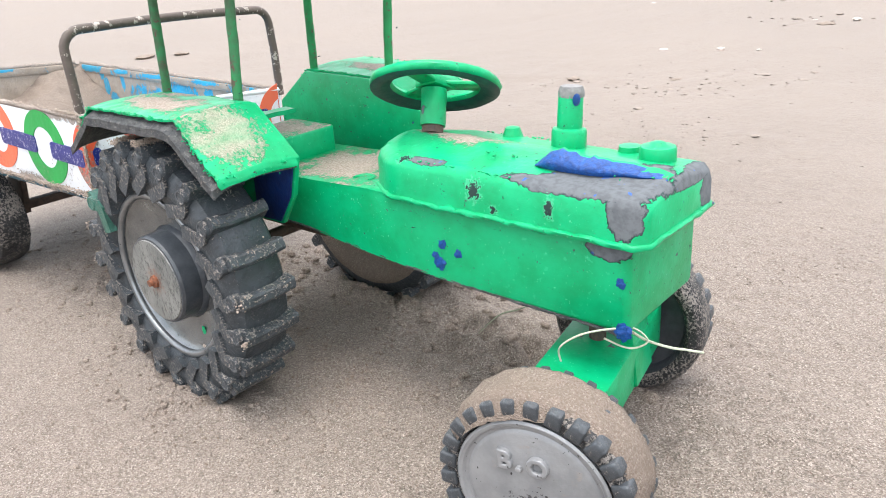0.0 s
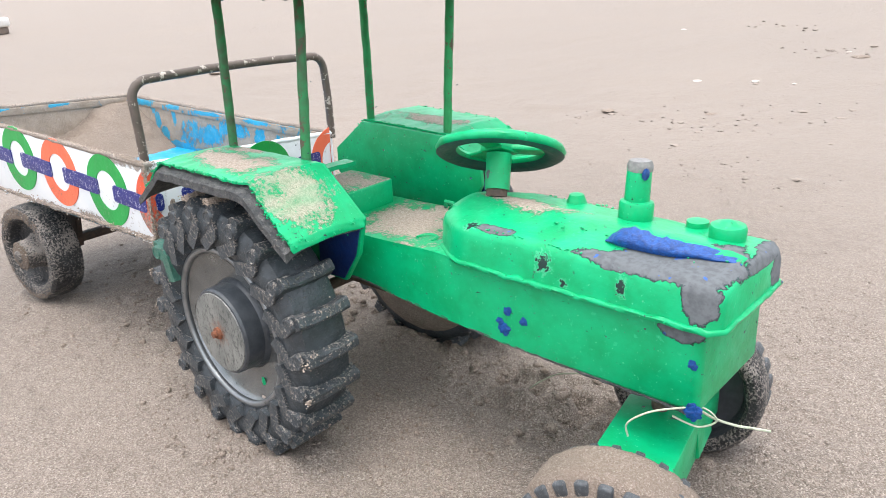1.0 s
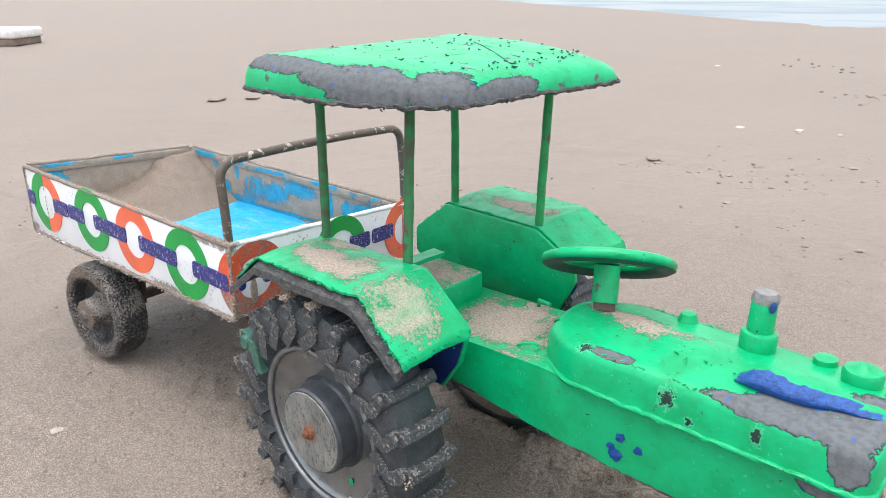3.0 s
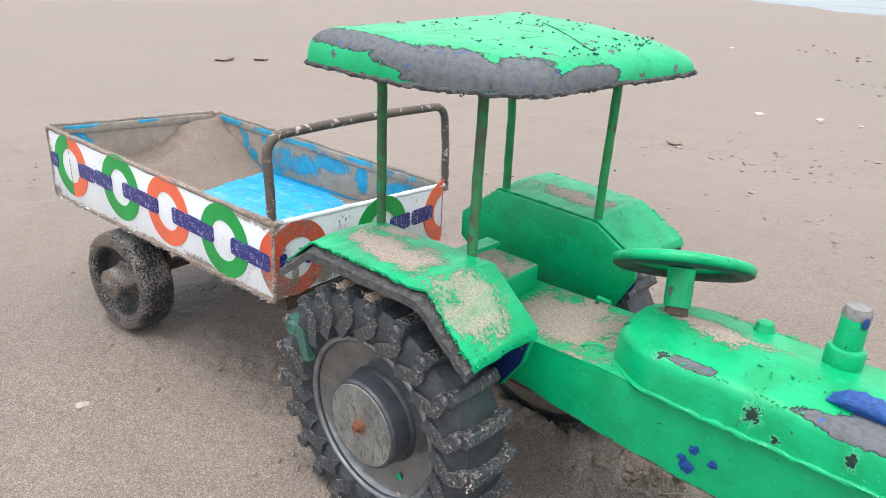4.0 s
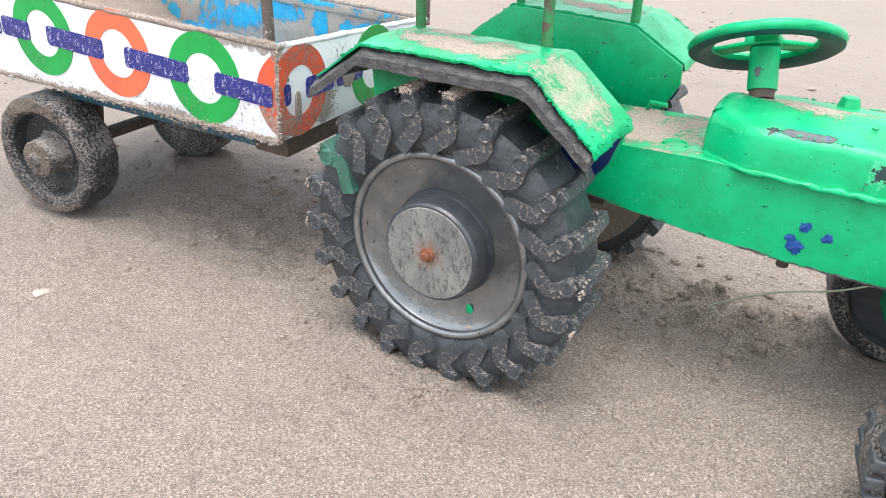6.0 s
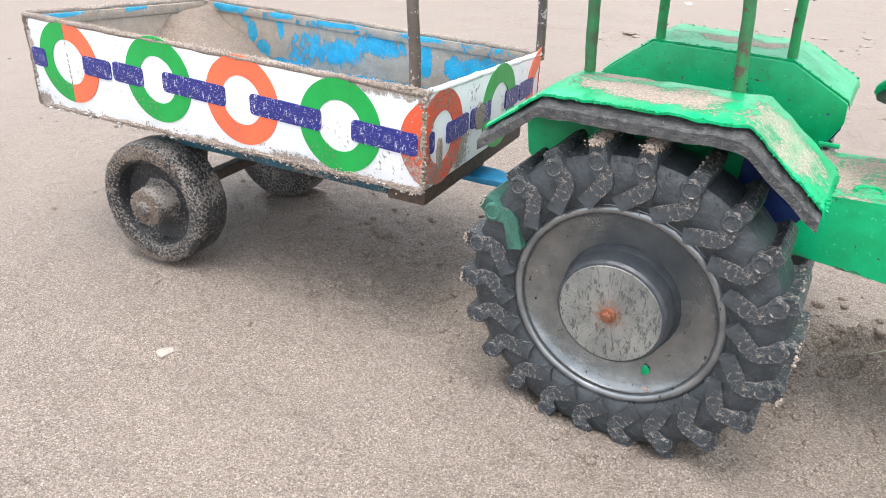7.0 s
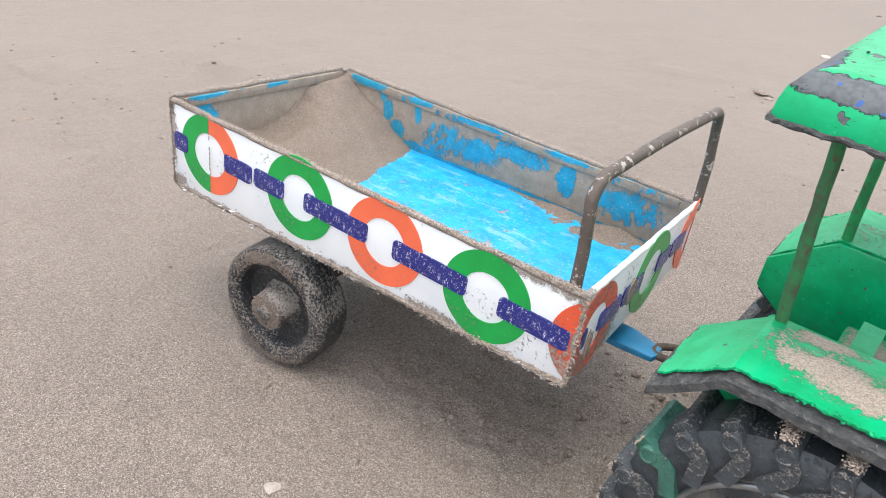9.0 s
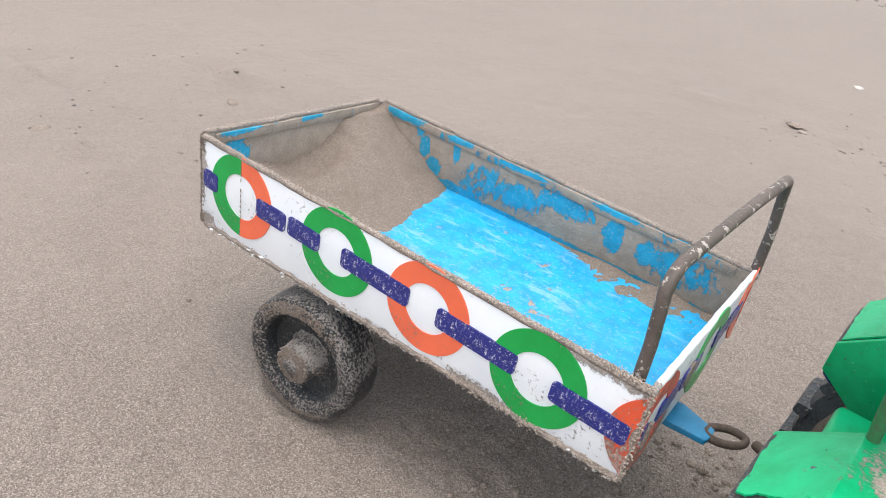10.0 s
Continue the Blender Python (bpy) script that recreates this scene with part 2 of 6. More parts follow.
def tyre_rubber(name, sandy, base=(0.017, 0.022, 0.028)):
    """sandy: 0 clean to 1 crusted."""
    m, nt, b = material(name)
    v = coords(nt)
    t = noisy(nt, v, 120, 5, 0.65)
    col = blend(nt, step(nt, t, 0.3, 0.75), base, tuple(2.0 * c for c in base))
    scol, d = sand_colour(nt, v, 1500.0, 1.6)
    grit = calc(nt, "ADD", calc(nt, "MULTIPLY", noisy(nt, v, 520, 3, 0.8), 1.0), calc(nt, "MULTIPLY", noisy(nt, v, 50, 3), 0.5))
    grit = calc(nt, "ADD", grit, calc(nt, "MULTIPLY", upward(nt), 0.05))
    dust = step(nt, calc(nt, "ADD", grit, sandy * 0.4), 0.95, 1.06)
    col = blend(nt, dust, col, blend(nt, 0.55, scol, (0.34, 0.33, 0.315)))
    scratch = step(nt, noisy(nt, vmath(nt, "MULTIPLY", v, (1.0, 0.5, 1.0)), 460, 5, 0.8), 0.56, 0.66)
    col = blend(nt, calc(nt, "MULTIPLY", scratch, 0.12 + 0.8 * sandy), col, (0.25, 0.252, 0.248))
    film = calc(nt, "MULTIPLY", step(nt, noisy(nt, v, 34, 4), 0.4, 0.75), 0.03 + 0.14 * sandy)
    col = blend(nt, film, col, (0.15, 0.16, 0.165))
    n = relief(nt, t, 0.0020, 0.8)
    n = relief(nt, scratch, 0.0006, 0.6, n)
    n = relief(nt, calc(nt, "MULTIPLY", dust, calc(nt, "SUBTRACT", 1.4, d)), 0.0012, 0.9, n)
    finish(nt, b, col, fmix(nt, dust, 0.40, 0.92), n)
    return m


def rim_metal(name, a, c, metal, rough, sandy=0.0, streaks=False, smudge=None):
    m, nt, b = material(name)
    v = coords(nt)
    t = noisy(nt, v, 45, 5, 0.6)
    col = blend(nt, step(nt, t, 0.3, 0.7), a, c)
    col = blend(nt, step(nt, noisy(nt, v, 300, 2, 0.7), 0.68, 0.72), col, (0.03, 0.03, 0.03))
    col = blend(nt, calc(nt, "MULTIPLY", step(nt, noisy(nt, v, 80, 5, 0.75), 0.58 - sandy * 0.3, 0.72), 0.35 + sandy * 0.4), col, (0.33, 0.27, 0.22))
    if smudge:
        sp = calc(nt, "ADD", spot(nt, v, *smudge), calc(nt, "MULTIPLY", calc(nt, "SUBTRACT", noisy(nt, v, 330, 5, 0.75), 0.5), 3.2))
        col = blend(nt, calc(nt, "MULTIPLY", step(nt, sp, 0.5, 0.7), 0.85), col, (0.035, 0.036, 0.037))
    if streaks:
        s = nt.nodes.new("ShaderNodeSeparateXYZ")
        nt.links.new(v, s.inputs[0])
        ang = nt.nodes.new("ShaderNodeMath")
        ang.operation = "ARCTAN2"
        nt.links.new(s.outputs["Z"], ang.inputs[0]), nt.links.new(s.outputs["X"], ang.inputs[1])
        r = vmath(nt, "LENGTH", v, (0, 0, 0))
        comb = nt.nodes.new("ShaderNodeCombineXYZ")
        nt.links.new(calc(nt, "MULTIPLY", ang.outputs[0], 11.0), comb.inputs[0])
        nt.links.new(calc(nt, "MULTIPLY", r, 45.0), comb.inputs[1])
        line = step(nt, noisy(nt, comb.outputs[0], 2.3, 5, 0.8), 0.56, 0.60)
        line = calc(nt, "MULTIPLY", line, step(nt, noisy(nt, v, 240, 3, 0.6), 0.40, 0.52))
        scrape = step(nt, noisy(nt, vmath(nt, "MULTIPLY", v, (1.0, 1.0, 0.35)), 420, 5, 0.8), 0.53, 0.60)
        col = blend(nt, calc(nt, "MULTIPLY", calc(nt, "MAXIMUM", line, scrape), 0.85), col, (0.06, 0.065, 0.06))
        rust = step(nt, calc(nt, "ADD", calc(nt, "MULTIPLY", calc(nt, "SUBTRACT", 0.0325, r), 130.0), calc(nt, "SUBTRACT", noisy(nt, v, 300, 4, 0.7), 0.5)), 0.05, 0.5)
        col = blend(nt, calc(nt, "MULTIPLY", rust, 0.8), col, (0.22, 0.075, 0.03))
    n = relief(nt, noisy(nt, v, 240, 4, 0.6), 0.0008, 0.4)
    finish(nt, b, col, fmix(nt, t, rough, rough + 0.25), n, metal)
    return m


def worn(name, a, c, scratch, amount, rough=0.4, dirt=0.25, scale=220.0, bare=()):
    """A flat printed or painted colour with scratches showing what lies beneath and sandy dirt."""
    m, nt, b = material(name)
    v = coords(nt)
    col = blend(nt, step(nt, noisy(nt, v, 40, 4), 0.3, 0.7), a, c)
    sc = calc(nt, "MAXIMUM", step(nt, noisy(nt, vmath(nt, "MULTIPLY", v, (1, 1, 0.3)), scale, 4, 0.8), 0.72 - amount * 0.2, 0.75 - amount * 0.2),
              step(nt, noisy(nt, vmath(nt, "MULTIPLY", vmath(nt, "ADD", v, (5, 3, 1)), (0.4, 0.4, 1)), scale * 1.6, 3, 0.8), 0.74 - amount * 0.2, 0.77 - amount * 0.2))
    col = blend(nt, calc(nt, "MULTIPLY", sc, 0.9), col, scratch)
    dd = step(nt, calc(nt, "ADD", noisy(nt, v, 330, 4, 0.8), calc(nt, "MULTIPLY", noisy(nt, v, 24, 3), 0.6)), 0.98 - dirt * 0.35, 1.06 - dirt * 0.3)
    scol, d = sand_colour(nt, v, 1500.0, 1.2)
    rag = calc(nt, "ADD", calc(nt, "MULTIPLY", calc(nt, "SUBTRACT", noisy(nt, v, 420, 6, 0.85), 0.5), 2.4), calc(nt, "MULTIPLY", calc(nt, "SUBTRACT", noisy(nt, v, 60, 3), 0.5), 1.4))
    for centre, radii in bare:
        sp = calc(nt, "ADD", spot(nt, v, centre, radii), calc(nt, "MULTIPLY", rag, 1.25))
        dd = calc(nt, "MAXIMUM", dd, step(nt, sp, 0.12, 0.22))
    col = blend(nt, calc(nt, "MULTIPLY", dd, 0.9), col, scol)
    n = relief(nt, noisy(nt, v, 90, 4), 0.002, 0.25)
    n = relief(nt, dd, 0.0008, 0.8, n)
    finish(nt, b, col, fmix(nt, dd, rough, 0.85), n)
    return m


def crusted_blue(name, bias, paint, clear=(), scuffs=0.0, solid=()):
    """Blue paint with a crust of dried wet sand. bias: higher leaves less blue; clear: places left blue in flecks; solid: places left all blue."""
    m, nt, b = material(name)
    v = coords(nt)
    blue = blend(nt, step(nt, noisy(nt, v, 90, 4), 0.3, 0.7), paint, tuple(0.75 * c for c in paint))
    blue = blend(nt, calc(nt, "MULTIPLY", step(nt, noisy(nt, v, 420, 4, 0.8), 0.55, 0.66), 0.55), blue, (0.42, 0.42, 0.42))
    grime = blend(nt, step(nt, noisy(nt, v, 130, 5, 0.7), 0.3, 0.7), (0.40, 0.33, 0.265), (0.28, 0.23, 0.183))
    scol, d = sand_colour(nt, v, 1500.0, 1.6)
    grime = blend(nt, step(nt, noisy(nt, v, 260, 4, 0.7), 0.5, 0.65), grime, scol)
    mask = calc(nt, "ADD", calc(nt, "MULTIPLY", noisy(nt, vmath(nt, "MULTIPLY", v, (1, 1, 0.6)), 42, 5, 0.65), 0.8), calc(nt, "MULTIPLY", noisy(nt, v, 9, 2), 0.3))
    if scuffs:
        sc = step(nt, noisy(nt, vmath(nt, "MULTIPLY", v, (0.55, 1.5, 1)), 60, 6, 0.75), 0.53, 0.63)
        blue = blend(nt, calc(nt, "MULTIPLY", sc, scuffs), blue, (0.26, 0.45, 0.58))
    for centre, radii in clear:
        sp = calc(nt, "ADD", spot(nt, v, centre, radii), calc(nt, "MULTIPLY", calc(nt, "SUBTRACT", noisy(nt, vmath(nt, "MULTIPLY", v, (1, 1, 0.55)), 190, 6, 0.8), 0.5), 3.2))
        mask = calc(nt, "SUBTRACT", mask, calc(nt, "MULTIPLY", step(nt, sp, -0.05, 0.2), 0.22))
    mask = calc(nt, "ADD", mask, calc(nt, "MULTIPLY", calc(nt, "SUBTRACT", noisy(nt, vmath(nt, "MULTIPLY", v, (1, 1, 0.6)), 300, 5, 0.8), 0.5), 0.50 if not scuffs else 0.0))
    for centre, radii in solid:
        sp = calc(nt, "ADD", spot(nt, v, centre, radii), calc(nt, "MULTIPLY", calc(nt, "SUBTRACT", noisy(nt, v, 160, 6, 0.8), 0.5), 2.0))
        mask = calc(nt, "SUBTRACT", mask, calc(nt, "MULTIPLY", step(nt, sp, 0.10, 0.22), 0.45))
    crust = step(nt, calc(nt, "ADD", mask, bias), 0.52, 0.56)
    col = blend(nt, crust, blue, grime)
    n = relief(nt, noisy(nt, v, 60, 3), 0.004, 0.25)
    n = relief(nt, calc(nt, "MULTIPLY", crust, noisy(nt, v, 500, 4, 0.7)), 0.0015, 0.9, n)
    finish(nt, b, col, fmix(nt, crust, 0.35, 0.9), n)
    return m


def brown_pipe(name, a, c, chips):
    m, nt, b = material(name)
    v = coords(nt)
    t = noisy(nt, v, 70, 5, 0.65)
    col = blend(nt, step(nt, t, 0.3, 0.7), a, c)
    col = blend(nt, step(nt, noisy(nt, vmath(nt, "ADD", v, (2, 7, 3)), 170, 4, 0.75), 0.57, 0.61), col, chips)
    n = relief(nt, noisy(nt, v, 320, 4, 0.7), 0.0012, 0.7)
    finish(nt, b, col, 0.55, n)
    return m


def plain(name, a, c, rough, scale=150.0, bump=0.001, metal=0.0):
    m, nt, b = material(name)
    v = coords(nt)
    t = noisy(nt, v, scale, 5, 0.65)
    n = relief(nt, t, bump, 0.6)
    finish(nt, b, blend(nt, step(nt, t, 0.3, 0.7), a, c), rough, n, metal)
    return m


M_GROUND, M_HEAP = sand_ground(), heap_sand(dry=1.05, even=0.9)
M_FOAM = foam_rubber()
M_DRY = dry_sand()
M_CLOD = heap_sand("clod_sand", 1300.0, 1.22, 0.6)
M_CAKE = heap_sand("caked_sand", 1500.0, 0.95, 0.95)
M_CHASSIS = green_paint("green_enamel_chassis", peels=[((0.262, -0.0367, 0.1285), (0.012, 0.006, 0.006))], dusts=[((0.065, 0, 0.132), (0.05, 0.045, 0.02))], flakes=0.72)
M_HOOD = green_paint("green_enamel_hood", peels=[((0.236, -0.0335, 0.1540), (0.034, 0.007, 0.006)), ((0.252, -0.0265, 0.1545), (0.030, 0.012, 0.006)), ((0.268, -0.016, 0.1535), (0.012, 0.026, 0.006)), ((0.2775, 0.010, 0.1515), (0.006, 0.034, 0.0045)), ((0.2695, -0.0375, 0.1445), (0.0085, 0.008, 0.0105)), ((0.279, 0.030, 0.141), (0.010, 0.012, 0.012)), ((0.1545, -0.0335, 0.1545), (0.014, 0.005, 0.004)),
                     ((0.1395, -0.035, 0.1545), (0.0034, 0.004, 0.003)), ((0.1887, -0.0385, 0.144), (0.0034, 0.004, 0.0045)), ((0.201, -0.0385, 0.1365), (0.0018, 0.004, 0.0018)), ((0.232, -0.0385, 0.1425), (0.002, 0.004, 0.004))],
                     dusts=[((0.150, 0.004, 0.157), (0.03, 0.012, 0.02))], flakes=0.72)
M_FENDER = green_paint("green_enamel_fender", dust_all=0.06, dusts=[((-0.005, -0.085, 0.180), (0.045, 0.018, 0.02)), ((0.055, -0.085, 0.168), (0.026, 0.026, 0.03)), ((-0.02, -0.062, 0.18), (0.018, 0.010, 0.02)), ((0.0, 0.085, 0.174), (0.04, 0.012, 0.02))], flakes=0.72)
M_CANOPY = green_paint("green_enamel_canopy", peels=[((-0.030, -0.087, 0.2935), (0.055, 0.012, 0.0060)), ((0.030, -0.076, 0.2825), (0.034, 0.022, 0.013)), ((0.056, -0.050, 0.280), (0.018, 0.022, 0.013)), ((0.067, -0.010, 0.2765), (0.009, 0.028, 0.008)), ((-0.068, -0.062, 0.2945), (0.012, 0.036, 0.0055)), ((0.0, -0.088, 0.289), (0.02, 0.012, 0.008))], flakes=0.645)
M_SMALL = green_paint("green_enamel_fittings", flakes=0.7)
M_POST = brown_pipe("green_rusty_rod", (0.006, 0.27, 0.075), (0.006, 0.17, 0.05), (0.085, 0.055, 0.035))
M_POST_RUSTY = brown_pipe("worn_green_rusty_rod", (0.010, 0.20, 0.06), (0.045, 0.075, 0.035), (0.085, 0.055, 0.035))
M_STEER_UNDER = plain("dark_green_underside", (0.008, 0.07, 0.06), (0.006, 0.04, 0.04), 0.5)
M_NAVY = plain("navy_under_paint", NAVY, (0.004, 0.015, 0.09), 0.45)
M_BLUE_FLAP = plain("blue_old_paint", (0.004, 0.080, 0.34), (0.002, 0.036, 0.17), 0.42, 420, 0.002)
M_TYRE = tyre_rubber("black_tyre_rubber", 0.10, (0.022, 0.027, 0.031))
M_LUG = tyre_rubber("black_lug_rubber", 0.385, (0.028, 0.034, 0.039))
M_LUG_GREEN = tyre_rubber("green_smeared_rubber", 0.2, (0.022, 0.085, 0.062))
M_TYRE_SANDY = tyre_rubber("sandy_tyre_rubber", 0.5, (0.012, 0.0125, 0.0135))
M_DISH = tyre_rubber("gritty_wheel_dish", 0.30, (0.012, 0.0135, 0.0155))
M_SANDY_HUB = tyre_rubber("sandy_hub_rubber", 0.62, (0.05, 0.046, 0.043))
M_RIM = rim_metal("grey_rim_plastic", (0.16, 0.175, 0.182), (0.27, 0.28, 0.28), 0.75, 0.12, -0.3)
# the rim lip's highlight is put into its colour as paler metal
M_LIP = rim_metal("highlight_rim_lip", (0.30, 0.315, 0.325), (0.18, 0.19, 0.198), 0.75, 0.2, 0.0)
M_RIM_BACK = rim_metal("sandy_rim_back", (0.10, 0.09, 0.085), (0.2, 0.17, 0.14), 0.0, 0.6, 1.0)
M_HUB = rim_metal("worn_hub_face", (0.25, 0.252, 0.235), (0.15, 0.155, 0.148), 0.2, 0.42, 0.0, True)
M_TIP = plain("bare_grey_tip", (0.24, 0.235, 0.23), (0.15, 0.15, 0.15), 0.7, 300)
M_DRUM = plain("dark_hub_drum", (0.032, 0.038, 0.046), (0.055, 0.062, 0.07), 0.3)
M_SHOULDER = tyre_rubber("grey_shoulder_rubber", 0.12, (0.036, 0.041, 0.046))
M_FRONT_RIM = rim_metal("grey_front_disc", (0.30, 0.305, 0.31), (0.21, 0.215, 0.22), 0.3, 0.35, smudge=((0.004, -0.018, -0.006), (0.022, 0.02, 0.012)))
M_RUST = plain("rusty_bolt", (0.24, 0.08, 0.035), (0.11, 0.045, 0.025), 0.8, 500)
M_BROWN = plain("rusty_brown_steel", (0.11, 0.075, 0.055), (0.06, 0.045, 0.038), 0.75, 260, 0.0015)
M_PIPE = brown_pipe("brown_painted_pipe", (0.115, 0.085, 0.07), (0.075, 0.06, 0.05), (0.42, 0.37, 0.33))
WEAR = [((0.05, -0.094, 0.1030), (0.2, 0.01, 0.0020)), ((0.072, -0.094, 0.104), (0.026, 0.01, 0.0060)), ((0.0, -0.094, 0.1035), (0.020, 0.01, 0.0035)), ((0.161, -0.094, 0.134), (0.0065, 0.010, 0.045)), ((0.140, -0.094, 0.163), (0.034, 0.012, 0.0075)), ((-0.162, -0.094, 0.106), (0.014, 0.012, 0.010)), ((-0.165, -0.094, 0.15), (0.006, 0.012, 0.03)), ((-0.02, -0.094, 0.1675), (0.17, 0.006, 0.0018)), ((0.163, -0.045, 0.12), (0.01, 0.014, 0.016))]
M_WHITE = worn("white_vinyl", (0.76, 0.78, 0.80), (0.70, 0.73, 0.76), (0.40, 0.38, 0.35), 0.05, 0.3, 0.08, bare=WEAR)
M_RED = worn("orange_red_print", (0.80, 0.150, 0.066), (0.72, 0.13, 0.06), (0.7, 0.6, 0.55), 0.08, 0.35, 0.12)
M_RED_CORNER = worn("worn_orange_red_print", (0.72, 0.095, 0.035), (0.6, 0.08, 0.035), (0.5, 0.42, 0.38), 0.3, 0.4, 0.55)
M_RING_GREEN = worn("grass_green_print", (0.004, 0.34, 0.062), (0.004, 0.28, 0.05), (0.6, 0.7, 0.6), 0.05, 0.35, 0.1)
M_LINK = worn("navy_print", (0.012, 0.019, 0.20), (0.010, 0.016, 0.15), (0.74, 0.74, 0.78), 0.62, 0.35, 0.12, 760.0)
M_EDGE = worn("sandy_rim_edge", (0.33, 0.28, 0.245), (0.20, 0.17, 0.15), (0.55, 0.5, 0.46), 0.3, 0.8, 0.9)
BLUE_FLECKS = [((0.0, 0.091, 0.1512), (0.2, 0.01, 0.0022)), ((-0.055, 0.091, 0.124), (0.020, 0.01, 0.016)), ((-0.020, 0.091, 0.126), (0.022, 0.01, 0.012)), ((0.020, 0.091, 0.137), (0.024, 0.01, 0.009)), ((0.115, 0.091, 0.128), (0.03, 0.01, 0.012))]
BLUE_PATCHES = [((-0.120, 0.091, 0.150), (0.0065, 0.01, 0.012)), ((-0.114, 0.091, 0.135), (0.0065, 0.01, 0.012)), ((-0.103, 0.091, 0.119), (0.011, 0.01, 0.011)), ((-0.080, 0.091, 0.110), (0.020, 0.01, 0.005)), ((0.02, 0.091, 0.1075), (0.13, 0.01, 0.0030)), ((-0.082, 0.091, 0.140), (0.0045, 0.01, 0.010)), ((0.062, 0.091, 0.132), (0.010, 0.01, 0.015)), ((0.088, 0.091, 0.130), (0.008, 0.01, 0.011)), ((-0.165, -0.064, 0.142), (0.01, 0.014, 0.022)), ((-0.165, -0.062, 0.126), (0.01, 0.019, 0.012))]
FOLD_PATCHES = [((-0.165, -0.058, 0.165), (0.02, 0.022, 0.0045)), ((-0.165, 0.008, 0.160), (0.02, 0.016, 0.003)), ((-0.138, 0.091, 0.153), (0.022, 0.01, 0.006)), ((-0.080, 0.091, 0.152), (0.016, 0.01, 0.0035)), ((-0.02, 0.091, 0.150), (0.03, 0.01, 0.0025)), ((0.06, 0.091, 0.149), (0.024, 0.01, 0.0028))]
M_WALL_IN = crusted_blue("crusted_blue_wall", 0.185, (0.018, 0.33, 0.53), BLUE_FLECKS, 0.0, BLUE_PATCHES)
M_FOLD = crusted_blue("crusted_blue_fold", 0.10, (0.018, 0.33, 0.53), (), 0.0, FOLD_PATCHES)
M_FLOOR_IN = crusted_blue("blue_trailer_floor", -0.145, (0.008, 0.355, 0.68), (), 0.5)
M_TEAL = worn("dark_teal_underframe", (0.02, 0.10, 0.14), (0.015, 0.06, 0.09), (0.12, 0.09, 0.07), 0.3, 0.5, 0.4)
M_BAR_BLUE = worn("blue_drawbar_paint", (0.012, 0.25, 0.5), (0.01, 0.17, 0.34), (0.2, 0.12, 0.08), 0.35, 0.45, 0.2)
M_STRING = plain("pale_string", (0.55, 0.58, 0.46), (0.4, 0.45, 0.32), 0.6, 900)
M_SHELL = plain("white_shell", (0.52, 0.47, 0.42), (0.40, 0.35, 0.31), 0.6, 400)
M_DAMP = plain("damp_sand_lump", (0.30, 0.25, 0.212), (0.225, 0.187, 0.158), 0.85, 160, 0.003)


# ---- mesh helpers ----
def part(name, bm, mat, parent=None, label="", smooth=None, at=None):
    me = bpy.data.meshes.new(name)
    bmesh.ops.recalc_face_normals(bm, faces=bm.faces)
    if smooth is not None:
        for f in bm.faces:
            f.smooth = True
        for e in bm.edges:
            if len(e.link_faces) == 2 and e.calc_face_angle(0) > radians(smooth):
                e.smooth = False
    bm.to_mesh(me)
    bm.free()
    for mm in mat if isinstance(mat, (list, tuple)) else (mat,):
        me.materials.append(mm)
    ob = new(name, me)
    if parent:
        ob.parent = parent
    if at is not None:
        ob.matrix_basis = at
    if label:
        ob["label"] = label
    return ob


def prism(poly, lo, hi, axis="y", bevel=0.0, segs=2, bm=None):
    """A polygon in the plane across the axis, drawn out from lo to hi along it."""
    bm = bm or bmesh.new()

    def place(a, b, c):
        return {"x": (c, a, b), "y": (a, c, b), "z": (a, b, c)}[axis]
    one = [bm.verts.new(place(a, b, lo)) for a, b in poly]
    two = [bm.verts.new(place(a, b, hi)) for a, b in poly]
    fs = [bm.faces.new(one), bm.faces.new(two[::-1])]
    for i in range(len(poly)):
        j = (i + 1) % len(poly)
        fs.append(bm.faces.new((one[i], two[i], two[j], one[j])))
    if bevel:
        es = {e for f in fs for e in f.edges}
        bmesh.ops.bevel(bm, geom=list(es), offset=bevel, segments=segs, affect="EDGES", profile=0.5)
    return bm


def block(x0, x1, y0, y1, z0, z1, bevel=0.0, segs=2, bm=None):
    return prism([(x0, y0), (x1, y0), (x1, y1), (x0, y1)], z0, z1, "z", bevel, segs, bm)


def lathe(profile, n=64, bm=None, wob=0.0):
    """profile of (radius, y) turned round the y axis."""
    bm = bm or bmesh.new()
    rings = []
    for r, y in profile:
        if r < 1e-6:
            rings.append([bm.verts.new((0, y, 0))])
        else:
            rings.append([bm.verts.new(((r + wob * noise.noise((7 * math.cos(a), 7 * math.sin(a), y * 90))) * math.cos(a), y, (r + wob * noise.noise((7 * math.cos(a), 7 * math.sin(a), y * 90))) * math.sin(a)))
                          for a in (2 * math.pi * i / n for i in range(n))])
    for p, q in zip(rings, rings[1:]):
        for i in range(n):
            j = (i + 1) % n
            if len(p) == 1 and len(q) == 1:
                continue
            if len(p) == 1:
                bm.faces.new((p[0], q[i], q[j]))
            elif len(q) == 1:
                bm.faces.new((p[i], p[j], q[0]))
            else:
                bm.faces.new((p[i], p[j], q[j], q[i]))
    return bm


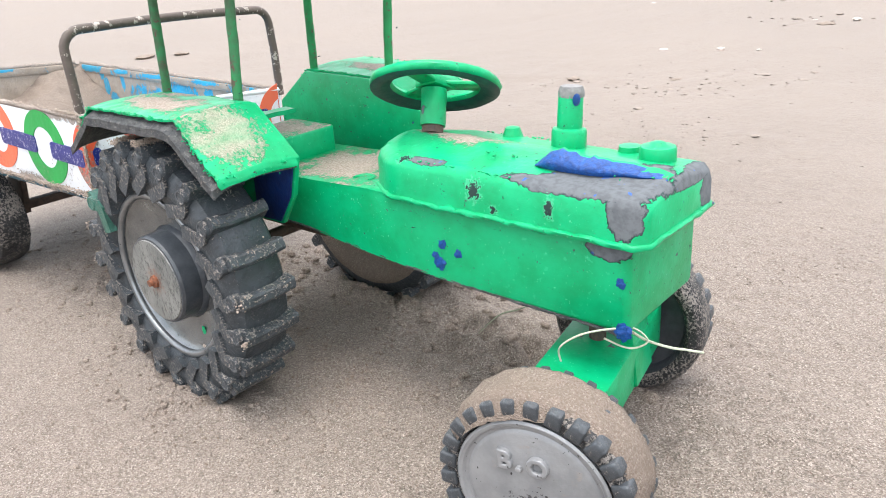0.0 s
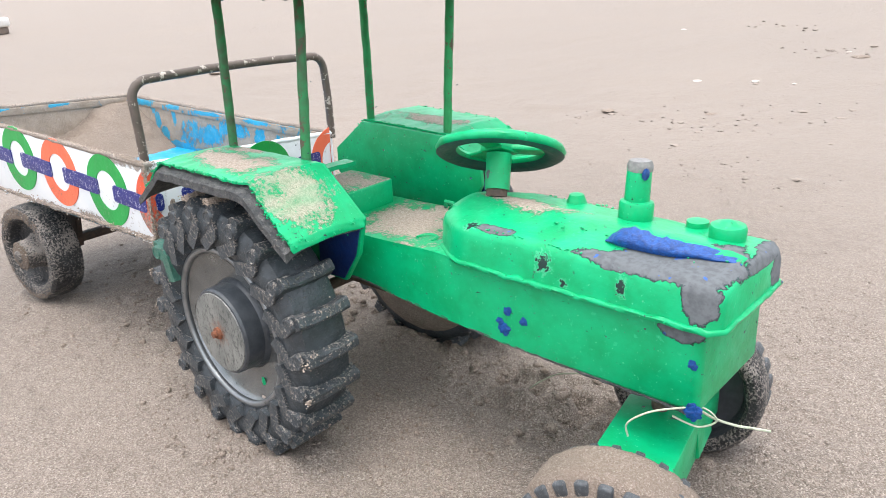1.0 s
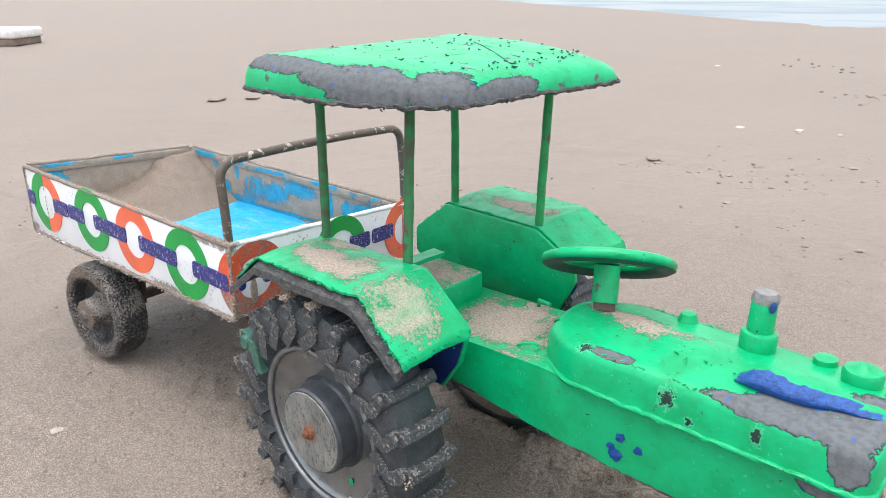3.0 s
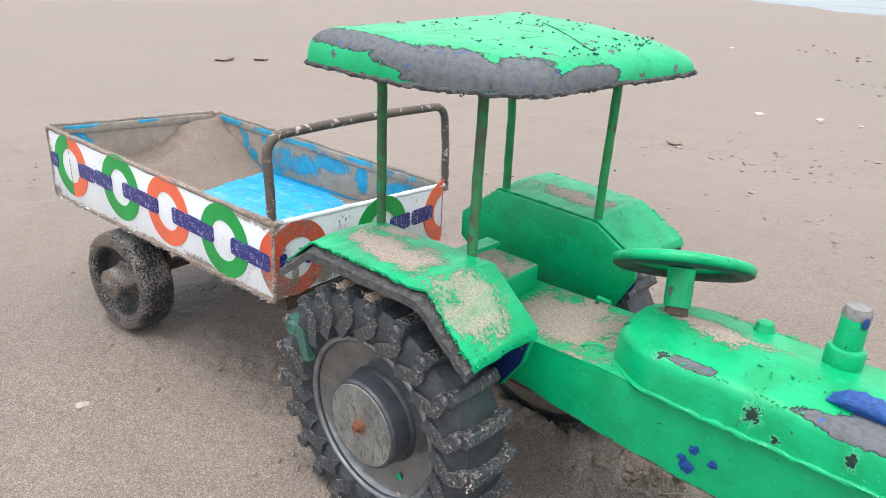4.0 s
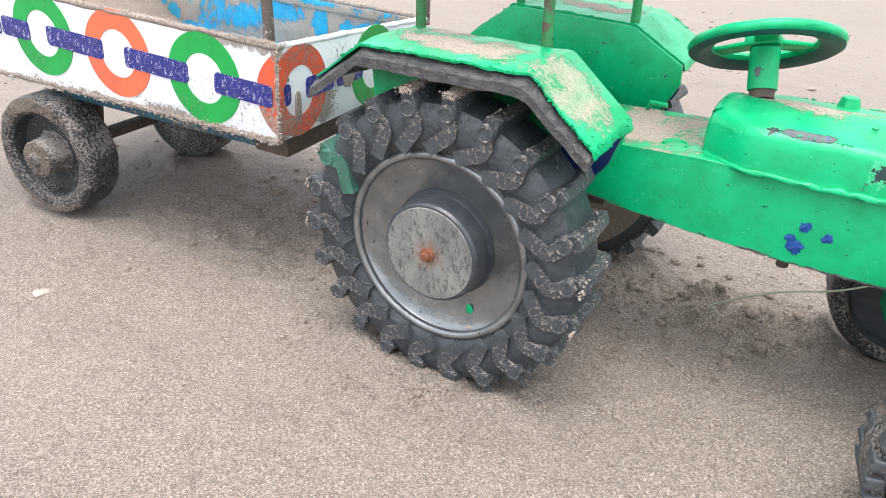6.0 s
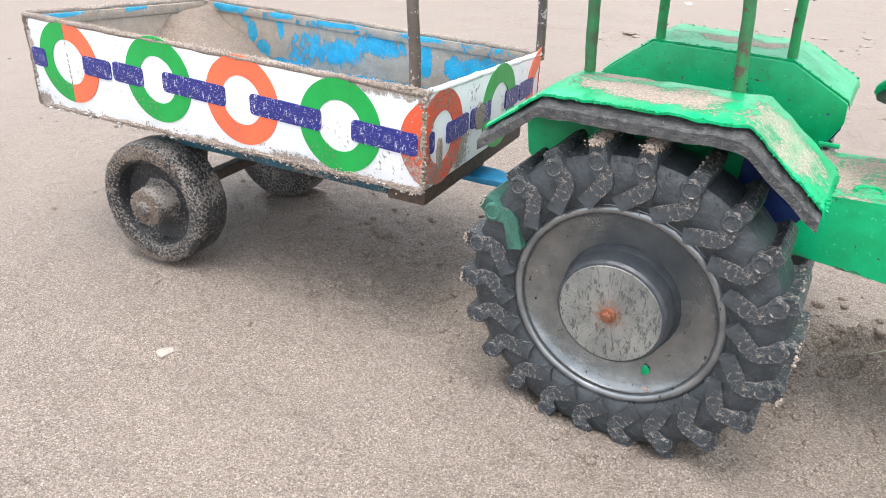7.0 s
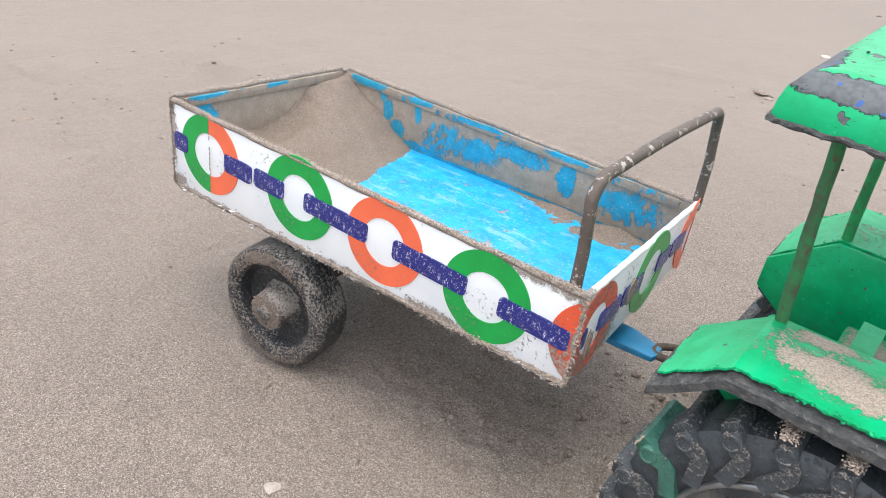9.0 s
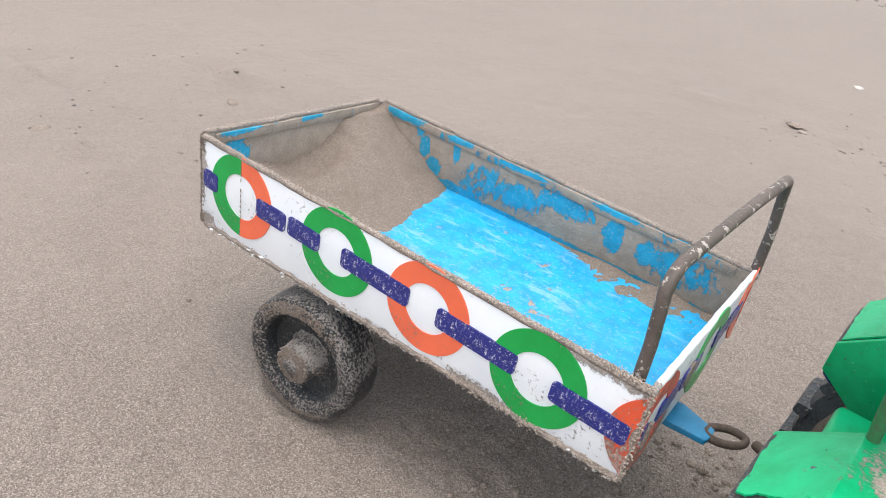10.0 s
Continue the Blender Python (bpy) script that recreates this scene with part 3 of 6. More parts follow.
def tube(points, r, n=10, bm=None, wob=0.0):
    """A round bar through points."""
    bm = bm or bmesh.new()
    pts = [Vector(p) for p in points]
    rings, up = [], None
    for i, p in enumerate(pts):
        d = (pts[min(i + 1, len(pts) - 1)] - pts[max(i - 1, 0)]).normalized()
        if up is None:
            up = d.orthogonal().normalized()
        up = (up - d * up.dot(d)).normalized()
        side = d.cross(up)
        rings.append([bm.verts.new(p + (up * math.cos(a) + side * math.sin(a)) * (r * (1 + wob * noise.noise(p * 300 + Vector((a, 0, 0)))))) for a in (2 * math.pi * k / n for k in range(n))])
    for p, q in zip(rings, rings[1:]):
        for k in range(n):
            bm.faces.new((p[k], p[(k + 1) % n], q[(k + 1) % n], q[k]))
    bm.faces.new(rings[0][::-1]), bm.faces.new(rings[-1])
    return bm


def smooth_line(pts, per=8):
    """Points along a soft curve through pts."""
    pts = [Vector(p) for p in pts]
    out = []
    for i in range(len(pts) - 1):
        a, b, c, d = pts[max(i - 1, 0)], pts[i], pts[i + 1], pts[min(i + 2, len(pts) - 1)]
        for k in range(per):
            t = k / per
            out.append(0.5 * (2 * b + (c - a) * t + (2 * a - 5 * b + 4 * c - d) * t * t + (3 * b - a - 3 * c + d) * t ** 3))
    out.append(pts[-1])
    return out


def sheet(rows, thick, mats=False, bm=None):
    """A sheet through a grid of points, with a thickness downwards."""
    bm = bm or bmesh.new()
    top = [[bm.verts.new(p) for p in r] for r in rows]
    low = [[bm.verts.new(Vector(p) - Vector((0, 0, thick))) for p in r] for r in rows]
    nr, nc = len(rows), len(rows[0])
    for i in range(nr - 1):
        for j in range(nc - 1):
            bm.faces.new((top[i][j], top[i][j + 1], top[i + 1][j + 1], top[i + 1][j]))
            f = bm.faces.new((low[i][j], low[i + 1][j], low[i + 1][j + 1], low[i][j + 1]))
            f.material_index = 1 if mats else 0
    rim = [(i, 0) for i in range(nr)] + [(nr - 1, j) for j in range(1, nc)] + [(i, nc - 1) for i in range(nr - 2, -1, -1)] + [(0, j) for j in range(nc - 2, 0, -1)]
    for k in range(len(rim)):
        (a, b), (c, d) = rim[k], rim[(k + 1) % len(rim)]
        f = bm.faces.new((top[a][b], top[c][d], low[c][d], low[a][b]))
        f.material_index = 1 if mats else 0
    return bm


def thing(name, m, label, category, group=""):
    ob = new(name)
    ob.empty_display_size = 0.02
    ob.matrix_basis = m
    return tagged(ob, label, category, group)


# ---- the beach ----
TABLES = {}


def lattice(x, y, size, seed):
    """Smooth value noise in -1..1 on arrays of places."""
    if seed not in TABLES:
        TABLES[seed] = np.random.RandomState(seed).uniform(-1, 1, (256, 256))
    table = TABLES[seed]
    u, v = x / size, y / size
    i, j = np.floor(u).astype(int), np.floor(v).astype(int)
    fu, fv = u - i, v - j
    fu, fv = fu * fu * (3 - 2 * fu), fv * fv * (3 - 2 * fv)
    a, b = table[i % 256, j % 256], table[(i + 1) % 256, j % 256]
    c, d = table[i % 256, (j + 1) % 256], table[(i + 1) % 256, (j + 1) % 256]
    return (a * (1 - fu) + b * fu) * (1 - fv) + (c * (1 - fu) + d * fu) * fv


DIG = (-0.232, 0.325)


def ground_height(x, y):
    d = np.hypot(x + 0.45, y - 0.3)
    near = np.clip(1.6 - d, 0, 1)
    z = 0.0022 * lattice(x, y, 0.16, 1) + 0.0012 * lattice(x, y, 0.05, 2)
    z = z + near * (0.0010 * lattice(x, y, 0.019, 3) + 0.0008 * lattice(x, y, 0.009, 4))
    z = z + 0.006 * np.clip(d / 2, 0, 1) * lattice(x, y, 0.33, 5) + 0.01 * np.clip((d - 1) / 3, 0, 1) * lattice(x, y, 1.1, 6)
    z = z + np.clip((d - 0.45) / 0.5, 0, 1) * (0.0035 * lattice(x, y, 0.075, 10) * (lattice(x, y, 0.4, 11) > 0.05) + 0.002 * lattice(x, y, 0.045, 12))
    # sand thrown up between the wheels
    for cx, cy, r, h in ((-0.232, 0.325, 0.045, 0.009), (-0.2, 0.35, 0.02, 0.007), (-0.255, 0.33, 0.02, 0.006), (-0.45, 0.345, 0.05, 0.003), (-0.34, 0.345, 0.05, 0.005)):
        g = np.exp(-((x - cx) ** 2 + (y - cy) ** 2) / (r * r))
        z = z + g * h * (0.3 + 0.9 * lattice(x, y, 0.013, 7) + 0.6 * lattice(x, y, 0.006, 8))
    # broken, trodden sand under the trailer and beside the dig
    for cx, cy, rx, ry, h in ((-0.55, 0.235, 0.13, 0.075, 0.0026), (-0.16, 0.42, 0.12, 0.09, 0.0018), (-0.05, 0.28, 0.06, 0.10, 0.0016)):
        g = np.exp(-((x - cx) / rx) ** 2 - ((y - cy) / ry) ** 2)
        z = z + g * h * (lattice(x, y, 0.011, 13) + 0.7 * lattice(x, y, 0.0065, 14))
    # soft scuffs and old footmarks farther off
    for cx, cy, rx, ry, h in ((-1.30, 0.50, 0.10, 0.05, 0.012), (-1.45, 0.28, 0.09, 0.04, 0.011), (-1.17, 0.23, 0.07, 0.03, 0.009), (-1.33, 0.31, 0.06, 0.03, 0.009), (-0.83, 0.81, 0.06, 0.03, 0.007), (-0.99, 0.88, 0.05, 0.025, 0.006), (-0.92, 1.18, 0.10, 0.04, 0.008), (-0.44, 0.88, 0.10, 0.02, 0.006), (-0.31, 0.92, 0.07, 0.02, 0.006), (-0.54, 1.2, 0.16, 0.06, 0.009), (-0.72, 1.2, 0.06, 0.05, 0.010)):
        g = np.exp(-((x - cx) / rx) ** 2 - ((y - cy) / ry) ** 2)
        z = z + g * h * (0.2 + lattice(x, y, 0.05, 15) + 0.5 * lattice(x, y, 0.023, 16))
    # sand pushed up round the tyres
    for cx, cy, rx, ry, h in ((-0.369, 0.193, 0.055, 0.036, 0.006), (-0.369, 0.362, 0.055, 0.036, 0.008), (-0.718, 0.172, 0.035, 0.024, 0.004), (-0.705, 0.30, 0.035, 0.024, 0.004), (-0.107, 0.205, 0.04, 0.026, 0.004), (-0.145, 0.355, 0.04, 0.026, 0.004)):
        q = np.hypot((x - cx) / rx, (y - cy) / ry)
        z = z + h * np.exp(-((q - 1.0) / 0.28) ** 2) * (0.7 + 0.5 * lattice(x, y, 0.012, 9))
    return z


def graded(lo, hi, fine, reach):
    """Stations along one axis, close together from lo to hi and wider apart beyond."""
    def outward():
        p, s, out = 0.0, fine, []
        while p < reach:
            s *= 1.045 if s < 0.035 else 1.2
            p += s
            out.append(p)
        return np.array(out)
    far = outward()
    return np.concatenate([(lo - far)[::-1], np.arange(lo, hi, fine), hi + far])


def build_ground():
    xs, ys = graded(-1.0, 0.06, 0.0032, 2500), graded(-0.06, 0.62, 0.0032, 2500)
    X, Y = np.meshgrid(xs, ys)
    Z = ground_height(X, Y)
    far = np.hypot(X, Y)
    Z = Z * np.clip((7.5 - far) / 3, 0, 1)
    nx, ny = len(xs), len(ys)
    co = np.stack([X, Y, Z], -1).reshape(-1, 3).astype(np.float32)
    idx = (np.arange(ny - 1)[:, None] * nx + np.arange(nx - 1)[None, :]).reshape(-1)
    quads = np.stack([idx, idx + 1, idx + 1 + nx, idx + nx], -1).astype(np.int32)
    me = bpy.data.meshes.new("ground")
    me.vertices.add(len(co)), me.loops.add(quads.size), me.polygons.add(len(quads))
    me.vertices.foreach_set("co", co.reshape(-1))
    me.loops.foreach_set("vertex_index", quads.reshape(-1))
    me.polygons.foreach_set("loop_start", np.arange(0, quads.size, 4, dtype=np.int32))
    me.polygons.foreach_set("use_smooth", np.ones(len(quads), dtype=bool))
    me.update()
    me.materials.append(M_GROUND)
    return tagged(new("ground", me), "pale brown damp beach sand with scattered clods", "sand", kind="structure")


build_ground()

# ---- sea ----
def water():
    m, nt, b = material("shallow_sea")
    v = coords(nt)
    t = noisy(nt, vmath(nt, "MULTIPLY", v, (0.45, 1.4, 1)), 0.9, 5, 0.6)
    col = blend(nt, step(nt, t, 0.42, 0.55), (0.205, 0.250, 0.275), (0.275, 0.305, 0.320))
    finish(nt, b, col, 0.7, None, 0, 0.1)
    return m


bm = bmesh.new()
E1, E2, ORIGIN = Vector((-0.875, 0.484, 0)), Vector((0.484, 0.875, 0)), Vector((-3.05, 5.35, 0.0))


def shore_bend(s):
    bend = -0.30 * (s - 8) if s > 8 else 0.0
    return bend + 0.12 * noise.noise((s * 0.55, 0, 0)) + 0.04 * noise.noise((s * 1.7, 3, 0))


along_shore = [-1500, -500, -150, -50, -25] + [-15 + 0.5 * i for i in range(90)] + [35, 50, 100, 250, 600, 1500]
lines = [[bm.verts.new(ORIGIN + E1 * s + E2 * (shore_bend(s) + d) + Vector((0, 0, z))) for s in along_shore] for d, z in ((-0.25, -0.03), (0.35, 0.013), (1.5, 0.014), (4, 0.014), (10, 0.014), (25, 0.014), (60, 0.014), (150, 0.014), (400, 0.014), (1000, 0.014), (2400, 0.014))]
for p, q in zip(lines, lines[1:]):
    for i in range(len(p) - 1):
        bm.faces.new((p[i], p[i + 1], q[i + 1], q[i]))
tagged(part("water", bm, water()), "pale shallow sea with white foam beyond the beach", "sea", kind="structure")


def unit_lump(sub):
    bm2 = bmesh.new()
    bmesh.ops.create_icosphere(bm2, subdivisions=sub, radius=1)
    out = ([v.co.copy() for v in bm2.verts], [[v.index for v in f.verts] for f in bm2.faces])
    bm2.free()
    return out


UNIT = {1: unit_lump(1), 2: unit_lump(2)}


def lumps(name, items, mat):
    """Many small uneven lumps in one mesh; items of (place, radius, seed, flatness)."""
    vs, fs = [], []
    uv, uf = UNIT[1]
    for at, r, seed, flat in items:
        n0 = len(vs)
        for c2 in uv:
            k = r * (1 + 0.45 * noise.noise(c2 * 1.3 + Vector((seed, seed * 0.7, 0))))
            vs.append((at[0] + c2.x * k, at[1] + c2.y * k * 0.9, at[2] + c2.z * k * flat))
        fs += [[n0 + i for i in f] for f in uf]
    me = bpy.data.meshes.new(name)
    me.from_pydata(vs, [], fs)
    me.polygons.foreach_set("use_smooth", [True] * len(fs))
    me.materials.append(mat)
    return new(name, me)


# ---- toy tractor ----
TR = pose(-0.369, 0.277, 0, 0, 0, 2.0)
tractor = thing("toy_tractor", TR, "hand-made green toy tractor with peeling paint, standing on sand", "toy tractor")


HOOD_LOW, HOOD_TOP = 0.1320, 0.1535


def belly(x):
    """Height of the body's lower edge."""
    return float(np.interp(x, (-0.062, 0.05, 0.11, 0.16, 0.272), (0.0990, 0.0985, 0.0925, 0.0895, 0.0868)))


# lower body: a long green box
bm = prism([(-0.062, 0.0990), (-0.062, 0.1300), (0.06, 0.1305), (0.11, 0.1325), (0.272, 0.1325), (0.272, 0.0868), (0.16, 0.0895), (0.11, 0.0925), (0.05, 0.0985)], -0.0367, 0.0345, "y", 0.004, 3)
part("chassis", bm, M_CHASSIS, tractor, "green enamelled box body with chips", 40)
# ragged dark edge along the foot of the body
foot = [Vector((x, -0.0357, belly(x) + 0.0006 + 0.0008 * noise.noise((x * 170, 0, 0)))) for x in (-0.058 + 0.0041 * i for i in range(80))]
part("torn_edge", tube(foot, 0.0011, 6, wob=0.8), M_FOAM, tractor, "ragged dark lower edge", 60)


def hood_section(x, inset=0.0):
    w = 0.03725 - inset
    base, top = HOOD_LOW, HOOD_TOP - 0.012 * max(0, x - 0.2)
    pts = []
    for yy, zz in ((-w - 0.001, base), (-w, base + 0.004), (-w + 0.0004, top - 0.005), (-w + 0.003, top - 0.0012), (-w + 0.008, top + 0.0002), (-0.016, top + 0.0014), (-0.006, top + 0.0036), (0.0, top + 0.0042),
                   (0.006, top + 0.0036), (0.016, top + 0.0014), (w - 0.008, top + 0.0002), (w - 0.003, top - 0.0012), (w - 0.0004, top - 0.005), (w, base + 0.004), (w + 0.001, base)):
        wob = 0.0007 * noise.noise((x * 80, yy * 80, zz * 60))
        pts.append((x, yy - 0.00125, zz + wob))
    return pts


def hood_inset(x):
    """The corners are rounded in plan, widely at the back and tightly at the nose."""
    return 0.0155 * max(0, (0.138 - x) / 0.030) ** 1.7 + 0.006 * max(0, (x - 0.2735) / 0.0065) ** 2


bm = bmesh.new()
xs = [0.1075, 0.109, 0.112, 0.117, 0.123, 0.129, 0.134] + [0.139 + 0.0065 * i for i in range(21)] + [0.2745, 0.278, 0.2795]
rings = []
for x in xs:
    drop = 0.004 * max(0, (x - 0.2735) / 0.0065) ** 2 + 0.004 * max(0, (0.113 - x) / 0.0055) ** 2
    rings.append([bm.verts.new((a, b2, c2 - (drop if k not in (0, 14) else 0))) for k, (a, b2, c2) in enumerate(hood_section(x, hood_inset(x)))])
for p, q in zip(rings, rings[1:]):
    for k in range(len(p)):
        bm.faces.new((p[k], p[(k + 1) % len(p)], q[(k + 1) % len(p)], q[k]))
bm.faces.new(rings[0]), bm.faces.new(rings[-1][::-1])
hood = part("hood", bm, M_HOOD, tractor, "green hood with grey foam bared at its front", 50)
# lumpy paint bead along the hood's lower edge
bm = bmesh.new()
bead = [(x, -0.0396 + hood_inset(x), HOOD_LOW) for x in (0.110 + 0.004 * i for i in range(42))] + [(0.2798, -0.034 + 0.0055 * i, HOOD_LOW) for i in range(13)] + [(x, 0.0372 - hood_inset(x), HOOD_LOW) for x in (0.274 - 0.004 * i for i in range(41))]
bead = [(x, y, z + 0.0011 * noise.noise((x * 210, y * 210, 1.3))) for x, y, z in bead]
part("paint_bead", tube(bead, 0.0016, 6, wob=0.5), M_SMALL, tractor, "", 60)

# curled flap of paint on the hood, blue beneath
def folded(u):
    """The torn height of the flap along its crease."""
    return (0.0105 * min(1, u * 6) * (1 - u) ** 0.65 + 0.0012) * (0.9 + 0.16 * noise.noise((u * 40, 5, 0)) + 0.2 * noise.noise((u * 14, 2, 0)))


bm = bmesh.new()
fr, bk = [], []
for i in range(31):
    u = i / 30
    x = 0.2125 + 0.0635 * u
    yc = -0.0190 - 0.006 * math.sin(math.pi * min(1, u * 1.1)) * (1 - u) + 0.0085 * u * u + 0.0015 * noise.noise((u * 5, 1, 1))
    f1, b1 = [], []
    for j in range(7):
        w = j / 6
        y = yc + 0.0045 * w ** 1.6 - 0.0022 * math.sin(w * math.pi)
        z = HOOD_TOP + 0.0016 - 0.012 * max(0, x - 0.2) + folded(u) * w
        f1.append(bm.verts.new((x + 0.002 * w * noise.noise((u * 12, w * 2, 4)), y, z)))
        b1.append(bm.verts.new((x + 0.002 * w * noise.noise((u * 12, w * 2, 4)), y + 0.0012, z + 0.0004)))
    fr.append(f1), bk.append(b1)
for i in range(30):
    for j in range(6):
        f = bm.faces.new((fr[i][j], fr[i + 1][j], fr[i + 1][j + 1], fr[i][j + 1]))
        f.material_index = 1
        bm.faces.new((bk[i][j], bk[i][j + 1], bk[i + 1][j + 1], bk[i + 1][j]))
    bm.faces.new((fr[i][6], fr[i + 1][6], bk[i + 1][6], bk[i][6]))
    f = bm.faces.new((fr[i][0], bk[i][0], bk[i + 1][0], fr[i + 1][0]))
    f.material_index = 1
for i in (0, 30):
    for j in range(6):
        bm.faces.new((fr[i][j], fr[i][j + 1], bk[i][j + 1], bk[i][j]))
part("paint_flap", bm, [M_SMALL, M_BLUE_FLAP], hood, "folded-back flake of green paint, blue beneath", 60)

# exhaust, cap, bumps
def stepped(name, x, y, z, prof, lab, mat=M_SMALL, tilt=(0, 0), n=28):
    bm2 = lathe([(r, -h) for r, h in prof], n, wob=0.0005)
    return part(name, bm2, mat, tractor, lab, 40, at=pose(x, y, z, -90 + tilt[0], tilt[1], 0))


exhaust = stepped("exhaust_pipe", 0.2075, 0.0195, 0.1535, [(0, 0), (0.0090, 0), (0.0092, 0.009), (0.0085, 0.0105), (0.0066, 0.0112), (0.0064, 0.029), (0.0052, 0.0315), (0, 0.032)], "short green exhaust stub with a worn tip", tilt=(-3, 1))
part("exhaust_tip", lathe([(0.0066, -0.0268), (0.0066, -0.0292), (0.0054, -0.0322), (0.0, -0.0328)], 24, wob=0.0007), M_TIP, exhaust, "worn grey tip", 40)
part("blue_paint_daub", lathe([(0.0, -0.0004), (0.7, -0.0003), (1.0, 0.0002)], 14), M_BLUE_FLAP, exhaust, "daub of blue paint", 60, at=pose(0.0058, -0.0262, -0.0040, 0, 0, 0) @ pose(0, 0, 0, 0, 35, 0) @ pose(0, 0, 0, 0, 0, 90) @ Matrix.Diagonal((0.0032, 1, 0.0022, 1)))
cap_prof = [(0, 0), (0.0088, 0), (0.0090, 0.007), (0.0082, 0.0086), (0.0045, 0.0092), (0.0032, 0.0105), (0, 0.0112)]
stepped("filler_cap", 0.2568, 0.0195, 0.1520, cap_prof, "round green filler cap")
stepped("filler_cap", 0.238, 0.028, 0.1525, [(0, 0), (0.006, 0), (0.0055, 0.004), (0, 0.0045)], "low green boss")
stepped("filler_cap", 0.166, 0.028, 0.1530, [(0, 0), (0.006, 0), (0.004, 0.0055), (0, 0.0065)], "low green boss")

# steering wheel
part_wheel = pose(0.1205, 0.0165, 0.1795, -25, -15, 0) @ pose(0, 0, 0, -90, 0, 0)
steer = part("steering_wheel", lathe([(0.0345, 0.0030), (0.0372, 0.0012), (0.0382, -0.001), (0.0372, -0.0032), (0.0335, -0.0046), (0.0285, -0.0048), (0.0255, -0.0038), (0.0248, -0.0022), (0.0258, -0.0004), (0.0290, 0.0012), (0.0345, 0.0030)], 56, wob=0.0009),
             M_SMALL, tractor, "thick green steering wheel with three spokes", 50, at=part_wheel)
part("rim_underside", lathe([(0.0375, 0.0020), (0.0345, 0.0037), (0.0290, 0.0019), (0.0260, 0.0002)], 56, wob=0.0006), M_STEER_UNDER, steer, "dark underside", 50)
for k in range(3):
    bm = block(0.0, 0.0270, -0.0058, 0.0058, -0.0013, 0.0013, 0.0010)
    bmesh.ops.rotate(bm, verts=bm.verts, cent=(0, 0, 0), matrix=Matrix.Rotation(radians(90), 3, "X"))
    part("spoke", bm, M_SMALL, steer, "", 40, at=pose(0, -0.0022, 0, 0, 120 * k + 75, 0))
part("boss", block(-0.0085, 0.0085, -0.0052, 0.0005, -0.0085, 0.0085, 0.0012), M_SMALL, steer, "square green boss plate", 40)
column = [Vector((0.1262, 0.0050, 0.1560)).lerp(Vector((0.1212, 0.0150, 0.1790)), i / 6) for i in range(7)]
part("steering_column", tube(column[1:], 0.0074, 22, wob=0.06), M_SMALL, tractor, "short green steering column", 50)
part("column_foot", tube(column[:2], 0.0062, 18), M_BROWN, tractor, "rusty foot of the column", 50)

bm = lathe([(0.0, -0.0004), (0.6, -0.0003), (1.0, 0.0003)], 24)
for v in bm.verts:
    k = 1 + 0.4 * noise.noise(v.co * 2.3)
    v.co = Vector((v.co.x * 0.0085 * k, v.co.z * 0.0030 * k, -v.co.y * 1.2))
part("rust_stain", bm, plain("rusty_sandy_dirt", (0.26, 0.135, 0.075), (0.36, 0.27, 0.19), 0.9, 420), tractor, "rusty sandy dirt beside the hood", 60, at=pose(0.1235, -0.0315, 0.1334, 0, 0, -24))

# seat
part("seat", block(-0.022, 0.0215, -0.0195, 0.0225, 0.1290, 0.1477, 0.0022, 3), green_paint("green_enamel_seat", dusts=[((0.0, 0.0, 0.1477), (0.03, 0.026, 0.02))], flakes=0.76), tractor, "green box seat dusted with sand", 40)
rows = [[(-0.015 + 0.011 * j / 4, -0.056 + 0.068 * i / 12, 0.1600 + 0.001 * noise.noise((i * 0.7, j * 0.5, 3)) - 0.0016 * i / 12) for j in range(5)] for i in range(13)]
part("seat_back_lip", sheet(rows, 0.003), M_SMALL, tractor, "low green lip behind the seat", 40)
part("foot_pedal", tube([(0.062, 0.031, 0.1305), (0.064, 0.029, 0.1360), (0.074, 0.027, 0.1365)], 0.0014, 8), M_SMALL, tractor, "small green pedal", 40)
part("weld_arc", tube([(0.0935 + 0.0062 * math.cos(radians(a)), -0.0215 + 0.0062 * math.sin(radians(a)), 0.1318) for a in range(-20, 201, 20)], 0.0011, 6, wob=0.3), M_SMALL, tractor, "raised arc in the green paint", 60)

# mudguards: a foam arch with a skin of green paint, and an inner plate
ARCH = [(-0.077, 0.156), (-0.046, 0.1785), (0.045, 0.179), (0.0785, 0.151)]
ARCH_LEFT = [(-0.0784, 0.1494), (-0.0450, 0.1740), (0.0380, 0.1716), (0.0715, 0.1525)]


def along(poly, u):
    seg = [math.dist(p, q) for p, q in zip(poly, poly[1:])]
    d = u * sum(seg)
    for (p, q), s in zip(zip(poly, poly[1:]), seg):
        if d <= s + 1e-9:
            return (p[0] + (q[0] - p[0]) * d / s, p[1] + (q[1] - p[1]) * d / s)
        d -= s
    return poly[-1]


